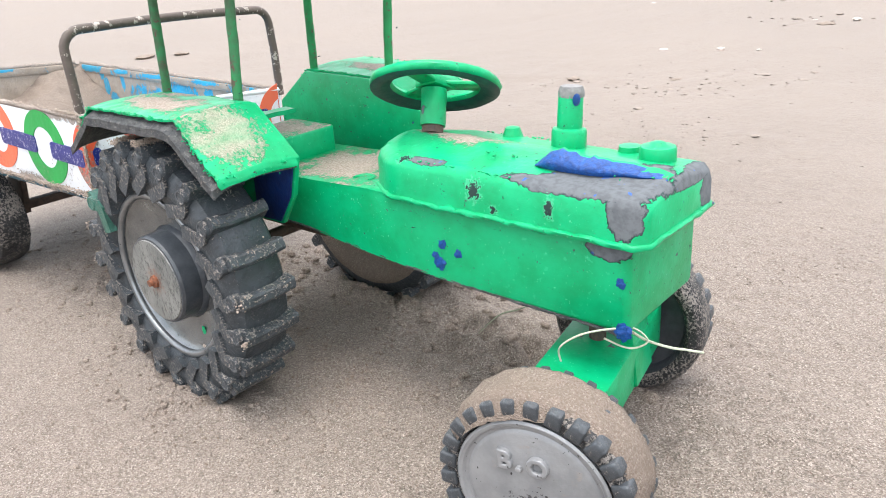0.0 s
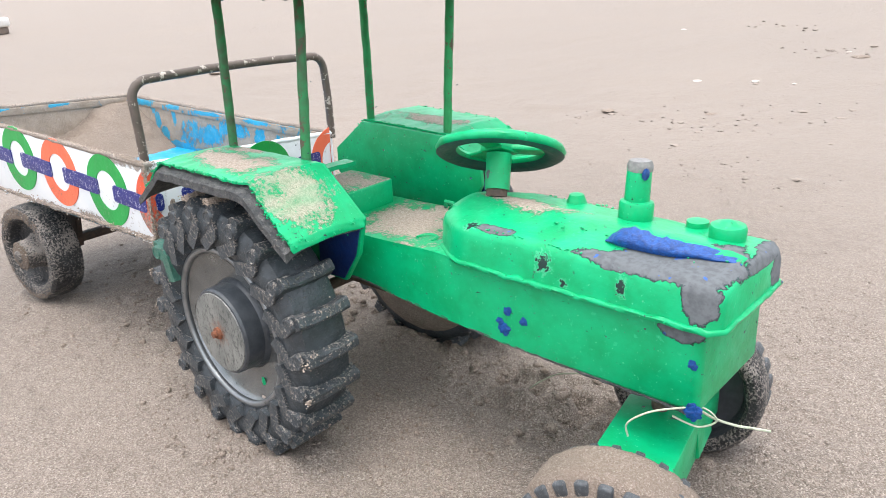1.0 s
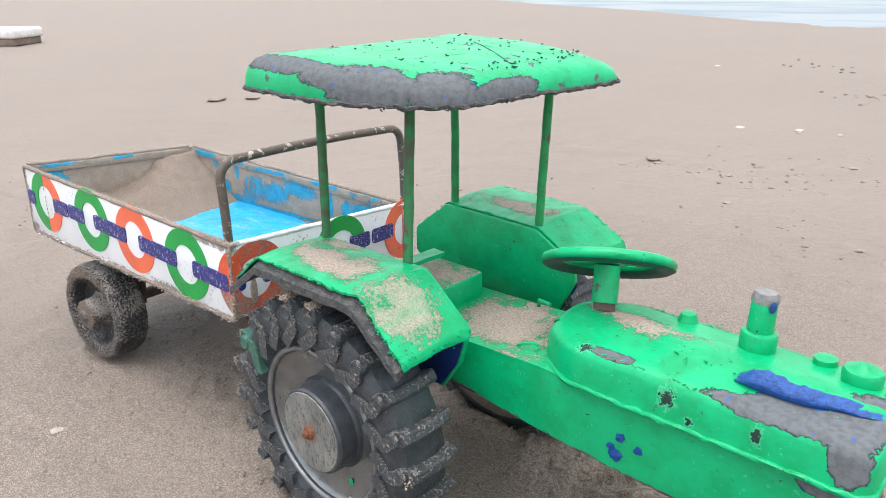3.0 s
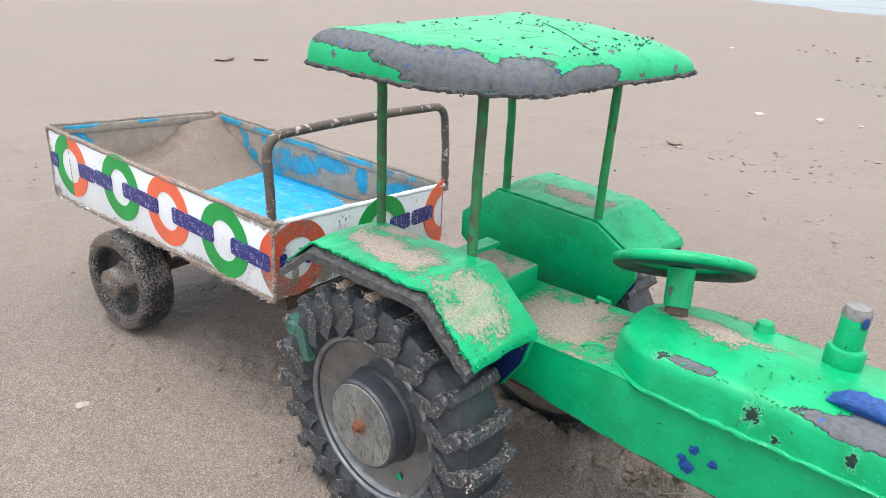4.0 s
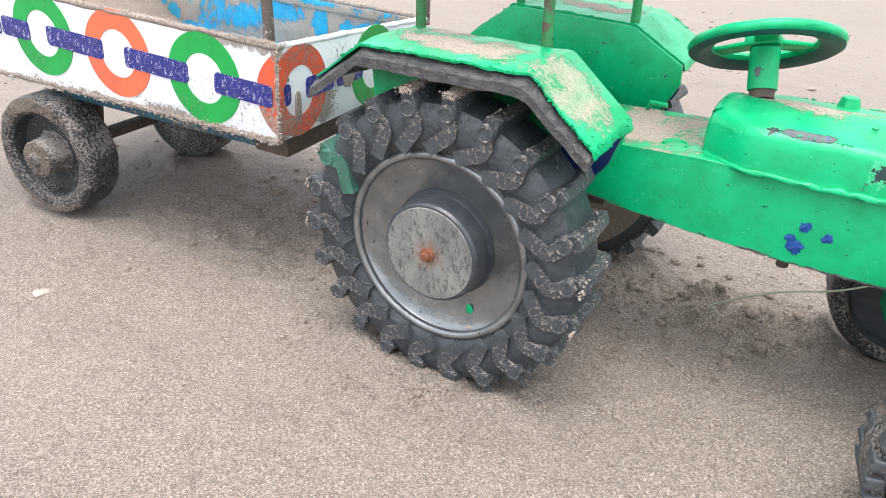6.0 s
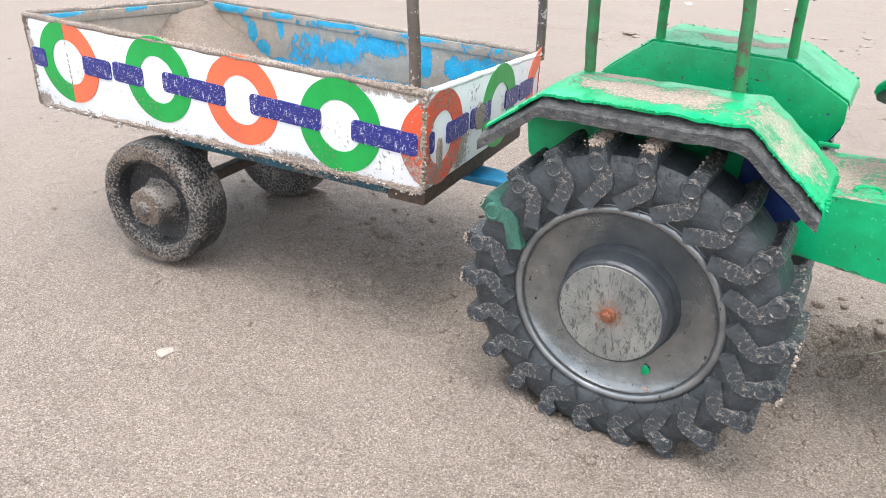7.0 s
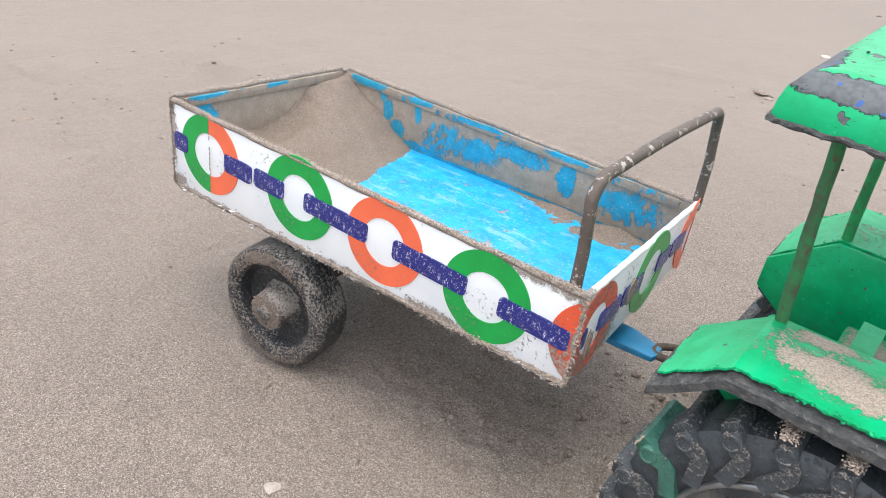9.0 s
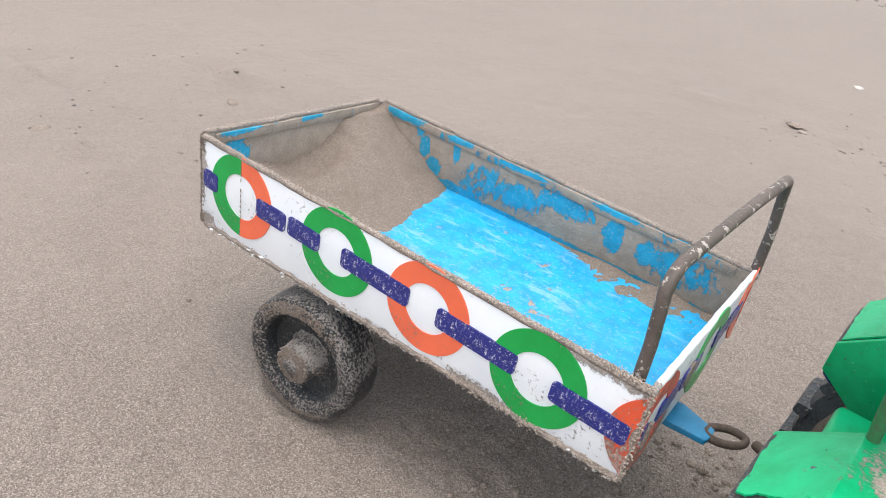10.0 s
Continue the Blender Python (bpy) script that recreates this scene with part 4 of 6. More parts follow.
def mudguard(sign, outer, inner, seed):
    nu = 46
    rows = []

    arch = ARCH if sign < 0 else ARCH_LEFT
    for i in range(nu + 1):
        x, z = along(arch, i / nu)
        row = []
        for j in range(9):
            w = j / 8
            y = outer + (inner - outer) * w
            edge = (0.0009 * noise.noise((i * 0.2, seed, 0)) + 0.0005 * noise.noise((i * 1.7, seed, 4))) * max(0, 1 - 3 * w)
            sag = (0.0040 + 0.0005 * noise.noise((i * 0.8, seed, 6))) * max(0, 1 - w * 6)
            row.append((x, sign * (y + edge), z - sag + 0.0015 * math.sin(math.pi * w) - 0.0004 + 0.0009 * noise.noise((i * 0.4, w * 4, seed))))
        rows.append(row)
    f = part("mudguard", sheet(rows, 0.0048), M_FOAM, tractor, "flat-topped mudguard of dark foam rubber under green paint", 35)
    rows = []
    nu = 150
    for i in range(nu + 1):
        u = 0.012 + 0.988 * i / nu
        x, z = along(arch + [(arch[-1][0] + 0.0015, arch[-1][1] - 0.0040)], u)
        ragged = 0.0030 + 0.0022 * noise.noise((u * 7, seed, 1)) + 0.0014 * noise.noise((u * 31, seed, 2)) + 0.0012 * noise.noise((u * 90, seed, 4)) + 0.0035 * max(0, 0.16 - u) / 0.16
        if sign > 0:
            ragged *= 0.25
        y0 = outer + max(-0.001, ragged) * (1 if inner > outer else -1)
        row = []
        for j in range(11):
            w = j / 10
            lift = 0.0012 * max(0, 1 - 5 * w) * max(0, noise.noise((u * 14, seed, 7))) * (1 if sign < 0 else 0.3)
            xx = x + (0.002 * noise.noise((w * 15, seed, 9)) if i in (0, nu) else 0)
            row.append((xx, sign * (y0 + (inner - y0) * w), z + 0.0011 + lift + 0.0015 * math.sin(math.pi * w) + 0.0007 * noise.noise((u * 22, w * 5, seed))))
        rows.append(row)
    part("paint_skin", sheet(rows, 0.0012), M_FENDER, f, "torn skin of green paint", 35)
    plate = [(-0.077, 0.156), (-0.046, 0.1785), (0.045, 0.179), (0.0785, 0.151), (0.072, 0.128), (0.058, 0.108), (-0.05, 0.108), (-0.074, 0.13)]
    if sign > 0:
        plate = ARCH_LEFT + [(0.0722, 0.1410), (0.060, 0.118), (-0.05, 0.108), (-0.079, 0.13)]
    lo, hi = sorted((sign * inner, sign * (inner - 0.0035)))
    part("inner_plate", prism(plate, lo, hi, "y", 0.0008), M_CHASSIS if sign > 0 else [M_CHASSIS], tractor, "green inner mudguard plate", 40)
    back_y = sign * (inner + 0.0006 + 0.0008)
    lo, hi = sorted((back_y, sign * (inner + 0.0006)))
    part("inner_liner", prism([(0.040, 0.172), (0.0765, 0.146), (0.0705, 0.1275), (0.058, 0.110), (0.036, 0.110)] if sign < 0 else [(x * 0.985, z - 0.0045) for x, z in plate], lo, hi, "y"), M_NAVY, tractor, "navy-blue painted inner face", 40)
    return f


mudguard(-1, 0.1125, 0.0575, 3.3)
mudguard(1, 0.1210, 0.0605, 8.1)

# loose shreds of paint lifting along the edges
def shreds(name, places, size, parent, seed, mat=M_SMALL):
    """Small bent flakes of paint at places of (x, y, z), joined."""
    rnd = random.Random(seed)
    vs, fs = [], []
    for p in places:
        turn = Matrix.Rotation(rnd.uniform(0, 6.3), 4, "Z") @ Matrix.Rotation(rnd.gauss(0, 0.3), 4, "X") @ Matrix.Rotation(rnd.gauss(0, 0.3), 4, "Y")
        s, n, n0 = size * rnd.uniform(0.4, 1.3), rnd.choice((4, 5, 6)), len(vs)
        rim2 = [(s * rnd.uniform(0.45, 1.2) * math.cos(6.283 * k / n), 0.6 * s * rnd.uniform(0.45, 1.2) * math.sin(6.283 * k / n)) for k in range(n)]
        for dz in (0.0003, -0.0003):
            for a, b in rim2:
                vs.append(Vector(p) + (turn @ Vector((a, b, dz + 0.12 * a * a / s))))
        fs.append([n0 + k for k in range(n)])
        fs.append([n0 + n + k for k in reversed(range(n))])
        fs += [[n0 + k, n0 + n + k, n0 + n + (k + 1) % n, n0 + (k + 1) % n] for k in range(n)]
    me = bpy.data.meshes.new(name)
    me.from_pydata(vs, [], fs)
    me.materials.append(mat)
    ob = new(name, me)
    ob.parent = parent
    ob["label"] = "loose shreds of dried paint"
    ob["kind"] = "stuff"
    return ob


# canopy posts
TOPS = {"br": (-0.0494, -0.0503, 0.279), "fr": (0.0205, -0.0394, 0.279), "bl": (-0.0453, 0.0694, 0.279), "fl": (0.0326, 0.0790, 0.279)}
FEET = {"br": (-0.0425, -0.0585, 0.176), "fr": (0.0302, -0.0560, 0.174), "bl": (-0.0425, 0.0645, 0.171), "fl": (0.0360, 0.0645, 0.169)}
for k in TOPS:
    pts = [Vector(FEET[k]).lerp(Vector(TOPS[k]), i / 14) for i in range(15)]
    rusty = k in ("fr", "br")
    pts = [p + Vector((0.0003 * noise.noise(p * 40), 0.0003 * noise.noise(p * 40 + Vector((5, 0, 0))), 0)) for p in pts]
    part("canopy_post", tube(pts, 0.0030, 10, wob=0.16), M_POST_RUSTY if rusty else M_POST, tractor, "thin steel post, its green paint worn to rust" if rusty else "thin steel post in chipped green paint", 60)
    rag = random.Random(k)
    shreds("flaked_paint", [tuple(rag.choice(pts) + Vector((rag.gauss(0, 0.0018), rag.gauss(0, 0.0018), rag.uniform(-0.004, 0.004)))) for i in range(16)], 0.0013, tractor, rag.random(), M_STEER_UNDER)

# canopy: a shallow tray with rounded corners
def rounded(x0, x1, y0, y1, r, n=6):
    out = []
    for cx, cy, a0 in ((x1 - r, y1 - r, 0), (x0 + r, y1 - r, 90), (x0 + r, y0 + r, 180), (x1 - r, y0 + r, 270)):
        for k in range(n + 1):
            a = radians(a0 + 90 * k / n)
            out.append((cx + r * math.cos(a), cy + r * math.sin(a)))
    return out


OUTLINE = [(-0.0705, -0.0925), (-0.0680, -0.0932), (-0.030, -0.0938), (0.008, -0.0885), (0.035, -0.0755), (0.056, -0.0600), (0.0645, -0.0440), (0.0685, -0.009), (0.074, 0.040), (0.0795, 0.083), (0.0765, 0.096), (0.062, 0.103),
           (0.0, 0.106), (-0.050, 0.105), (-0.0660, 0.100), (-0.0715, 0.086), (-0.0720, 0.0), (-0.0716, -0.082), (-0.0705, -0.0925)]
OUTLINE = [(p.x, p.y) for p in smooth_line([(x, y, 0) for x, y in OUTLINE], 4)[:-1]]
CX0, CX1, CY0, CY1 = -0.071, 0.072, -0.088, 0.104


def roof_low(x):
    return 0.2742 - 0.036 * x


def roof_top(x):
    return 0.2972 - 0.048 * (x + 0.07) - 0.0085 * max(0, x / 0.08) ** 1.6


bm = bmesh.new()
levels = [(0.0, -0.03), (0.0, 0.0), (0.0006, 0.35), (0.0024, 0.62), (0.0060, 0.83), (0.012, 0.95), (0.020, 1.0), (0.036, 1.005), (0.056, 1.01)]
rings = []
for ins, f in levels:
    ring = []
    for x, y in OUTLINE:
        x, y = 0.001 + (x - 0.001) * (0.965 - ins / 0.078), 0.002 + (y - 0.002) * (0.965 - ins / 0.1)
        zz = roof_low(x) + (roof_top(x) - roof_low(x)) * f
        ring.append(bm.verts.new((x, y, zz + (0.0008 * noise.noise((x * 70, y * 70, zz * 90))))))
    rings.append(ring)
for p, q in zip(rings, rings[1:]):
    for k in range(len(p)):
        bm.faces.new((p[k], p[(k + 1) % len(p)], q[(k + 1) % len(p)], q[k]))
bm.faces.new(rings[-1]), bm.faces.new(rings[0][::-1])
canopy = part("canopy", bm, M_CANOPY, tractor, "green flat canopy with bared dark edges", 50)
rim = [Vector((x * 0.972, y * 0.970, roof_low(x))) for x, y in OUTLINE]
rim.append(rim[0])
rim = [p for q, r2 in zip(rim, rim[1:]) for p in [q.lerp(r2, t / 4) for t in range(4)]] + [rim[0]]
rim = [p + Vector((0, 0, 0.0014 * noise.noise(p * 190))) for p in rim]
part("torn_edge", tube(rim, 0.0013, 6, wob=0.7), M_FOAM, canopy, "ragged lower edge", 60)
seam = [Vector((-0.012 + 0.062 * i / 30, 0.052 - 0.038 * i / 30 + 0.0006 * noise.noise((i * 0.7, 2, 0)), 0)) for i in range(31)]
seam = [Vector((p.x, p.y, roof_low(p.x) + (roof_top(p.x) - roof_low(p.x)) * 1.004 + 0.0002)) for p in seam]
part("roof_crack", tube(seam, 0.00025, 5), M_STEER_UNDER, canopy, "thin dark crack across the roof", 60)

rs = random.Random(21)
edge_pts = []
for x, y in OUTLINE + OUTLINE[::2]:
    edge_pts.append((0.967 * x + rs.gauss(0, 0.0007), 0.966 * y + rs.gauss(0, 0.0007), roof_low(x) - 0.0005 - rs.uniform(0, 0.001)))
shreds("flaked_paint", edge_pts, 0.0012, canopy, 1, M_FOAM)
top_pts = []
for i in range(110):
    x, y = rs.uniform(CX0 + 0.014, CX1 - 0.014), rs.uniform(CY0 + 0.02, CY1 - 0.014)
    if rs.random() < 0.6:
        x = CX1 - 0.014 - abs(rs.gauss(0, 0.01))
    if y < -0.055 + 1.2 * max(0, x - 0.02):
        continue
    f = 0.985 + 0.02 * min(1, (min(x - CX0, CX1 - x, y - CY0, CY1 - y) - 0.013) / 0.045)
    top_pts.append((x, y, roof_low(x) + (roof_top(x) - roof_low(x)) * f + 0.0004))
shreds("flaked_paint", top_pts, 0.0013, canopy, 2, M_STEER_UNDER)
hood_pts = [(x, -0.0396 + hood_inset(x) + rs.gauss(0, 0.0006), HOOD_LOW - 0.0003 + rs.uniform(-0.001, 0.001)) for x in (rs.uniform(0.112, 0.275) for i in range(60))]
hood_pts += [(0.2796 + rs.gauss(0, 0.0006), rs.uniform(-0.034, 0.032), HOOD_LOW + rs.uniform(-0.001, 0.001)) for i in range(24)]
hood_pts += [(x, rs.choice((-0.0355, 0.0325)) + rs.gauss(0, 0.001), HOOD_TOP - 0.0006) for x in (rs.uniform(0.14, 0.21) for i in range(34))]
hood_pts += [(x, -0.013 + rs.gauss(0, 0.006), HOOD_TOP + 0.0030 - 0.012 * max(0, x - 0.2)) for x in (rs.uniform(0.18, 0.272) for i in range(30))]
shreds("flaked_paint", hood_pts, 0.0011, hood, 3)
foot_pts = [(x, -0.0364, belly(x)) for x in (rs.uniform(-0.05, 0.27) for i in range(46))]
shreds("flaked_paint", foot_pts, 0.0010, tractor, 4, M_FOAM)
guard_pts = []
for i in range(90):
    u = rs.uniform(0.12, 1.0)
    x, z = along(ARCH, u)
    guard_pts.append((x, -0.1095 + rs.gauss(0, 0.0009), z + 0.0012))
for i in range(30):
    guard_pts.append((0.0790 + rs.gauss(0, 0.0008), -rs.uniform(0.058, 0.110), 0.1500 + rs.gauss(0, 0.0015)))
for i in range(60):
    x, z = along(ARCH_LEFT, rs.uniform(0.05, 1.0))
    guard_pts.append((x, 0.1200 + rs.gauss(0, 0.0009), z + 0.0014))
for i in range(40):
    x, z = along(ARCH_LEFT, rs.uniform(0.05, 1.0))
    guard_pts.append((x, 0.0605 + rs.gauss(0, 0.0006), z + 0.0014))
shreds("flaked_paint", guard_pts, 0.0011, tractor, 5)

# rear wheels
def rear_tyre():
    return lathe([(0.0535, -0.0215), (0.056, -0.0245), (0.060, -0.0262), (0.068, -0.0270), (0.0745, -0.0258), (0.0785, -0.0225), (0.0798, -0.014), (0.0798, 0.000), (0.0785, 0.0065), (0.0745, 0.0098), (0.068, 0.0110), (0.060, 0.0102), (0.0535, 0.0060), (0.0535, -0.0215)], 72)


def ribbon(pts, width, y0, y1, bm):
    """A flat bar along points (x, z) lying on the sidewall."""
    left, right = [], []
    for i, p in enumerate(pts):
        p = Vector(p)
        d = (Vector(pts[min(i + 1, len(pts) - 1)]) - Vector(pts[max(i - 1, 0)])).normalized()
        nrm = Vector((-d.y, d.x)) * width / 2
        left.append(p + nrm), right.append(p - nrm)
    poly = [(q.x, q.y) for q in left + right[::-1]]
    prism(poly, y0, y1, "y", 0, bm=bm)


def lug_mesh():
    bm = bmesh.new()
    # bar across the tread
    bars = [(-0.0265, 0.0), (-0.016, 0.0010), (-0.002, 0.0010), (0.0100, 0.0)]
    ring = []
    for y, sx in bars:
        prof = [(-0.0048, 0.0765), (-0.0036, 0.0838), (-0.0022, 0.0848), (0.0022, 0.0848), (0.0036, 0.0838), (0.0048, 0.0765)]
        ring.append([bm.verts.new((x + sx, y, z)) for x, z in prof])
    for p, q in zip(ring, ring[1:]):
        for k in range(6):
            bm.faces.new((p[k], p[(k + 1) % 6], q[(k + 1) % 6], q[k]))
    bm.faces.new(ring[0]), bm.faces.new(ring[-1][::-1])
    # round boss at each shoulder
    for s in (-1,):
        n = 10
        prof = [(0.0050, 0.017), (0.0050, 0.0275), (0.0044, 0.0290), (0.0036, 0.0292), (0.0030, 0.0287), (0.0, 0.0289)]
        rr = [[bm.verts.new((r * math.cos(a), s * y, 0.0764 + r * math.sin(a))) for a in (2 * math.pi * i / n for i in range(n))] if r else [bm.verts.new((0, s * y, 0.0764))] for r, y in prof]
        for p, q in zip(rr, rr[1:]):
            for i in range(n):
                if len(q) == 1:
                    bm.faces.new((p[i], p[(i + 1) % n], q[0]))
                else:
                    bm.faces.new((p[i], p[(i + 1) % n], q[(i + 1) % n], q[i]))
    # bent pad down the outer sidewall
    def pol(r, a):
        return (r * math.sin(a), r * math.cos(a))
    ribbon([pol(0.0566, -0.150), pol(0.0670, 0.048), pol(0.0690, 0.046), pol(0.0770, 0.0)], 0.0078, -0.0284, -0.0235, bm)
    return bm


def shared(name, bm, mat, smooth=35):
    me = bpy.data.meshes.new(name)
    bmesh.ops.recalc_face_normals(bm, faces=bm.faces)
    for f in bm.faces:
        f.smooth = True
    for e in bm.edges:
        if len(e.link_faces) == 2 and e.calc_face_angle(0) > radians(smooth):
            e.smooth = False
    bm.to_mesh(me)
    bm.free()
    me.materials.append(mat)
    return me


lug = shared("tread_lug", lug_mesh(), M_LUG)


def rear_wheel(m, lab):
    w = part("rear_wheel", rear_tyre(), M_TYRE, tractor, lab, 35, at=m)
    rim2 = part("rim", lathe([(0.0535, 0.0055), (0.0535, -0.0205), (0.0545, -0.0225), (0.0528, -0.0232), (0.0510, -0.0222), (0.0500, -0.0200), (0.0485, -0.0188), (0.0465, -0.0178), (0.040, -0.0155), (0.033, -0.0140), (0.0305, -0.0136), (0.0305, -0.0100), (0.0, -0.0100)], 72), M_RIM, w, "worn grey plastic rim", 30)
    part("rim_lip", tube([(0.0520 * math.cos(a), -0.0218, 0.0520 * math.sin(a)) for a in (2 * math.pi * i / 72 for i in range(73))], 0.0024, 12), M_LIP, w, "worn lip of the rim, its highlight put in as paler metal", 60)
    part("rim_back", lathe([(0.0535, 0.0060), (0.050, 0.002), (0.046, -0.004), (0.02, -0.006), (0.0, -0.006)], 48), M_RIM_BACK, w, "hollow back of the rim caked with sand", 40)
    part("hub_drum", lathe([(0.0308, -0.0120), (0.0300, -0.0145), (0.0285, -0.0165), (0.0280, -0.0275), (0.0270, -0.0290), (0.0262, -0.0292), (0.0, -0.0292)], 64), M_DRUM, w, "dark hub drum", 30)
    part("hub_face", lathe([(0.0261, -0.0288), (0.0256, -0.0299), (0.0130, -0.0302), (0.0, -0.0302)], 64), M_HUB, w, "scuffed grey hub face with radial scratches", 30)
    part("bolt", lathe([(0.0042, -0.0298), (0.0040, -0.0318), (0.0024, -0.0322), (0.0022, -0.0345), (0, -0.0348)], 8), M_RUST, w, "rusty bolt", 25)
    part("sand_cake", lathe([(0.0690, 0.0109), (0.0660, 0.0122), (0.0560, 0.0112), (0.0420, 0.0060), (0.0200, 0.0040), (0.0, 0.0040)], 48, wob=0.0012), M_CAKE, w, "brown sand caked in the hollow back of the wheel", 60)
    for k in range(22):
        ob = new("tread_lug", lug)
        ob.parent = w
        ob.matrix_basis = pose(0, 0, 0, 0, 360 / 22 * k + 5, 0)
        if k == 18 and "missing" in lab:
            ob.material_slots[0].link = "OBJECT"
            ob.material_slots[0].material = M_LUG_GREEN
            ob["label"] = "tread lug smeared with green paint"
    return w


wheel_r = rear_wheel(pose(0, -0.0845, 0.0785, 0, 0, 0), "rear wheel with deep chevron lugs, a boss missing its paint")
rear_wheel(pose(0, 0.070, 0.0785, 0, 40, 180), "rear wheel with deep chevron lugs and a sandy hollow back")
part("rear_axle", tube([(0, -0.07, 0.0785), (0, 0.07, 0.0785)], 0.004, 10), M_BROWN, tractor, "brown axle rod", 60)
part("axle_strap", block(-0.008, 0.062, -0.03, -0.024, 0.091, 0.0985, 0.0006), M_BROWN, tractor, "brown steel strap", 40)

part("under_bracket", block(0.150, 0.168, -0.010, 0.012, 0.0760, 0.0900, 0.0012), M_BROWN, tractor, "dark bracket under the body", 40)
part("bracket_bolt", tube([(0.158, -0.006, 0.072), (0.158, -0.006, 0.080)], 0.0032, 8), M_BROWN, tractor, "", 40)

# front axle: a green folded plate, turned, with two small wheels
FA = pose(0.238, -0.002, 0, 0, 0, 10.5)
bm = prism([(-0.018, 0.062), (0.020, 0.060), (0.020, 0.034), (0.0175, 0.034), (0.0175, 0.0575), (-0.0155, 0.0592), (-0.0155, 0.040), (-0.018, 0.040)], -0.050, 0.052, "y", 0.0009)
axle = part("front_axle", bm, M_SMALL, tractor, "green folded-plate front axle, turned", 40, at=FA)
part("kingpin", tube([(0.0, 0.0, 0.06), (0.0, 0.0, 0.096)], 0.0045, 10), M_BROWN, axle, "", 60)
part("gusset", prism([(0.012, 0.058), (0.012, 0.094), (0.015, 0.094), (0.022, 0.036), (0.018, 0.034)], 0.0, 0.028, "y", 0.0006), M_SMALL, axle, "", 40)
part("stub_axle", tube([(0, -0.075, 0.046), (0, 0.075, 0.046)], 0.003, 8), M_BROWN, axle, "", 60)


def front_wheel(m, sandy, lab):
    prof = [(0.0375, -0.0140), (0.0400, -0.0165), (0.0445, -0.0165), (0.0475, -0.0125), (0.0485, -0.005), (0.0485, 0.005), (0.0475, 0.0125), (0.0445, 0.0160), (0.0400, 0.0160), (0.0375, 0.0130), (0.0375, -0.0140)]
    w = part("front_wheel", lathe(prof, 64), M_TYRE_SANDY, tractor, lab, 35, at=m)
    d = part("disc", lathe([(0.0375, 0.004), (0.0375, -0.0150), (0.0390, -0.0172), (0.0378, -0.0182), (0.0362, -0.0176), (0.0350, -0.0160), (0.0335, -0.0156), (0.0325, -0.0164), (0.0310, -0.0168), (0.0, -0.0185)], 64), M_FRONT_RIM, w, "grey moulded wheel disc with raised letters", 25)
    part("disc_back", lathe([(0.0375, 0.013), (0.0350, 0.004), (0.012, 0.003), (0.011, 0.008), (0, 0.008)], 48), M_DRUM, w, "dark hollow back", 35)
    me = shared("shoulder_lug", prism([(-0.0040, 0.0400), (-0.0034, 0.0488), (0.0034, 0.0488), (0.0040, 0.0400)], -0.0184, -0.0045, "y", 0.0014, 3), M_SHOULDER)
    me2 = shared("shoulder_lug", prism([(-0.0030, 0.0405), (-0.0022, 0.0490), (0.0022, 0.0490), (0.0030, 0.0405)], 0.0045, 0.0180, "y", 0.0008), M_SHOULDER)
    for k in range(26):
        for j, mm in ((0, me), (0.5, me2))[:2 if sandy else 1]:
            ob = new("shoulder_lug", mm)
            ob.parent = w
            ob.matrix_basis = pose(0, 0, 0, 0, 360 / 26 * (k + j), 0)
    return w, d


fw, fdisc = front_wheel(FA @ pose(0.0055, -0.0850, 0.0375, 0, 0, 0) @ Matrix.Diagonal((0.93, 0.86, 0.93, 1)), True, "small front wheel, crown caked with sand")
front_wheel(FA @ pose(0.000, 0.061, 0.0445, 0, 0, 180) @ Matrix.Diagonal((0.92, 0.8, 0.92, 1)), False, "small front wheel with a hollow back")
for ch, x in (("B", -0.0165), (".", -0.0072), ("O", -0.0018)):
    cu = bpy.data.curves.new("letter", "FONT")
    cu.body, cu.size, cu.extrude, cu.bevel_depth = ch, 0.0125, 0.0014, 0.0007
    tmp = new("letter", cu)
    dg = bpy.context.evaluated_depsgraph_get()
    me = bpy.data.meshes.new_from_object(tmp.evaluated_get(dg))
    bpy.data.objects.remove(tmp)
    me.materials.clear()
    me.materials.append(M_FRONT_RIM)
    ob = new("letter", me)
    ob.parent = fdisc
    ob["label"] = "raised letter"
    ob.matrix_basis = pose(x, -0.0180, 0.0125, 90, 0, 0)

# sand caked on the crown of the nearer front wheel
bm = bmesh.new()
grid = []
for i in range(61):
    ang = radians(-75 + 180 * i / 60)
    row = []
    for j in range(15):
        wrap = max(0.0, 1 - ((i - 16) / 17) ** 4) if abs(i - 16) < 17 else 0.0
        y0 = -0.0135 - 0.0062 * wrap
        y = y0 + (0.0175 - y0) * j / 14
        edge = min(1, min(i, 60 - i) / 9) * min(1, min(j, 14 - j) / 2.5)
        r = 0.0470 + (0.0032 + 0.0012 * wrap) * edge + 0.0012 * noise.noise((ang * 9, y * 400, 0)) + 0.0006 * noise.noise((ang * 40, y * 1500, 3)) - 0.0012 * max(0, noise.noise((ang * 4, y * 150, 6)))
        if j < 2:
            r -= wrap * (0.0068, 0.0030)[j]
            y += wrap * (0.0006, -0.0002)[j]
        row.append(bm.verts.new((r * math.sin(ang), y, r * math.cos(ang))))
    grid.append(row)
for p, q in zip(grid, grid[1:]):
    for j in range(14):
        bm.faces.new((p[j], p[j + 1], q[j + 1], q[j]))
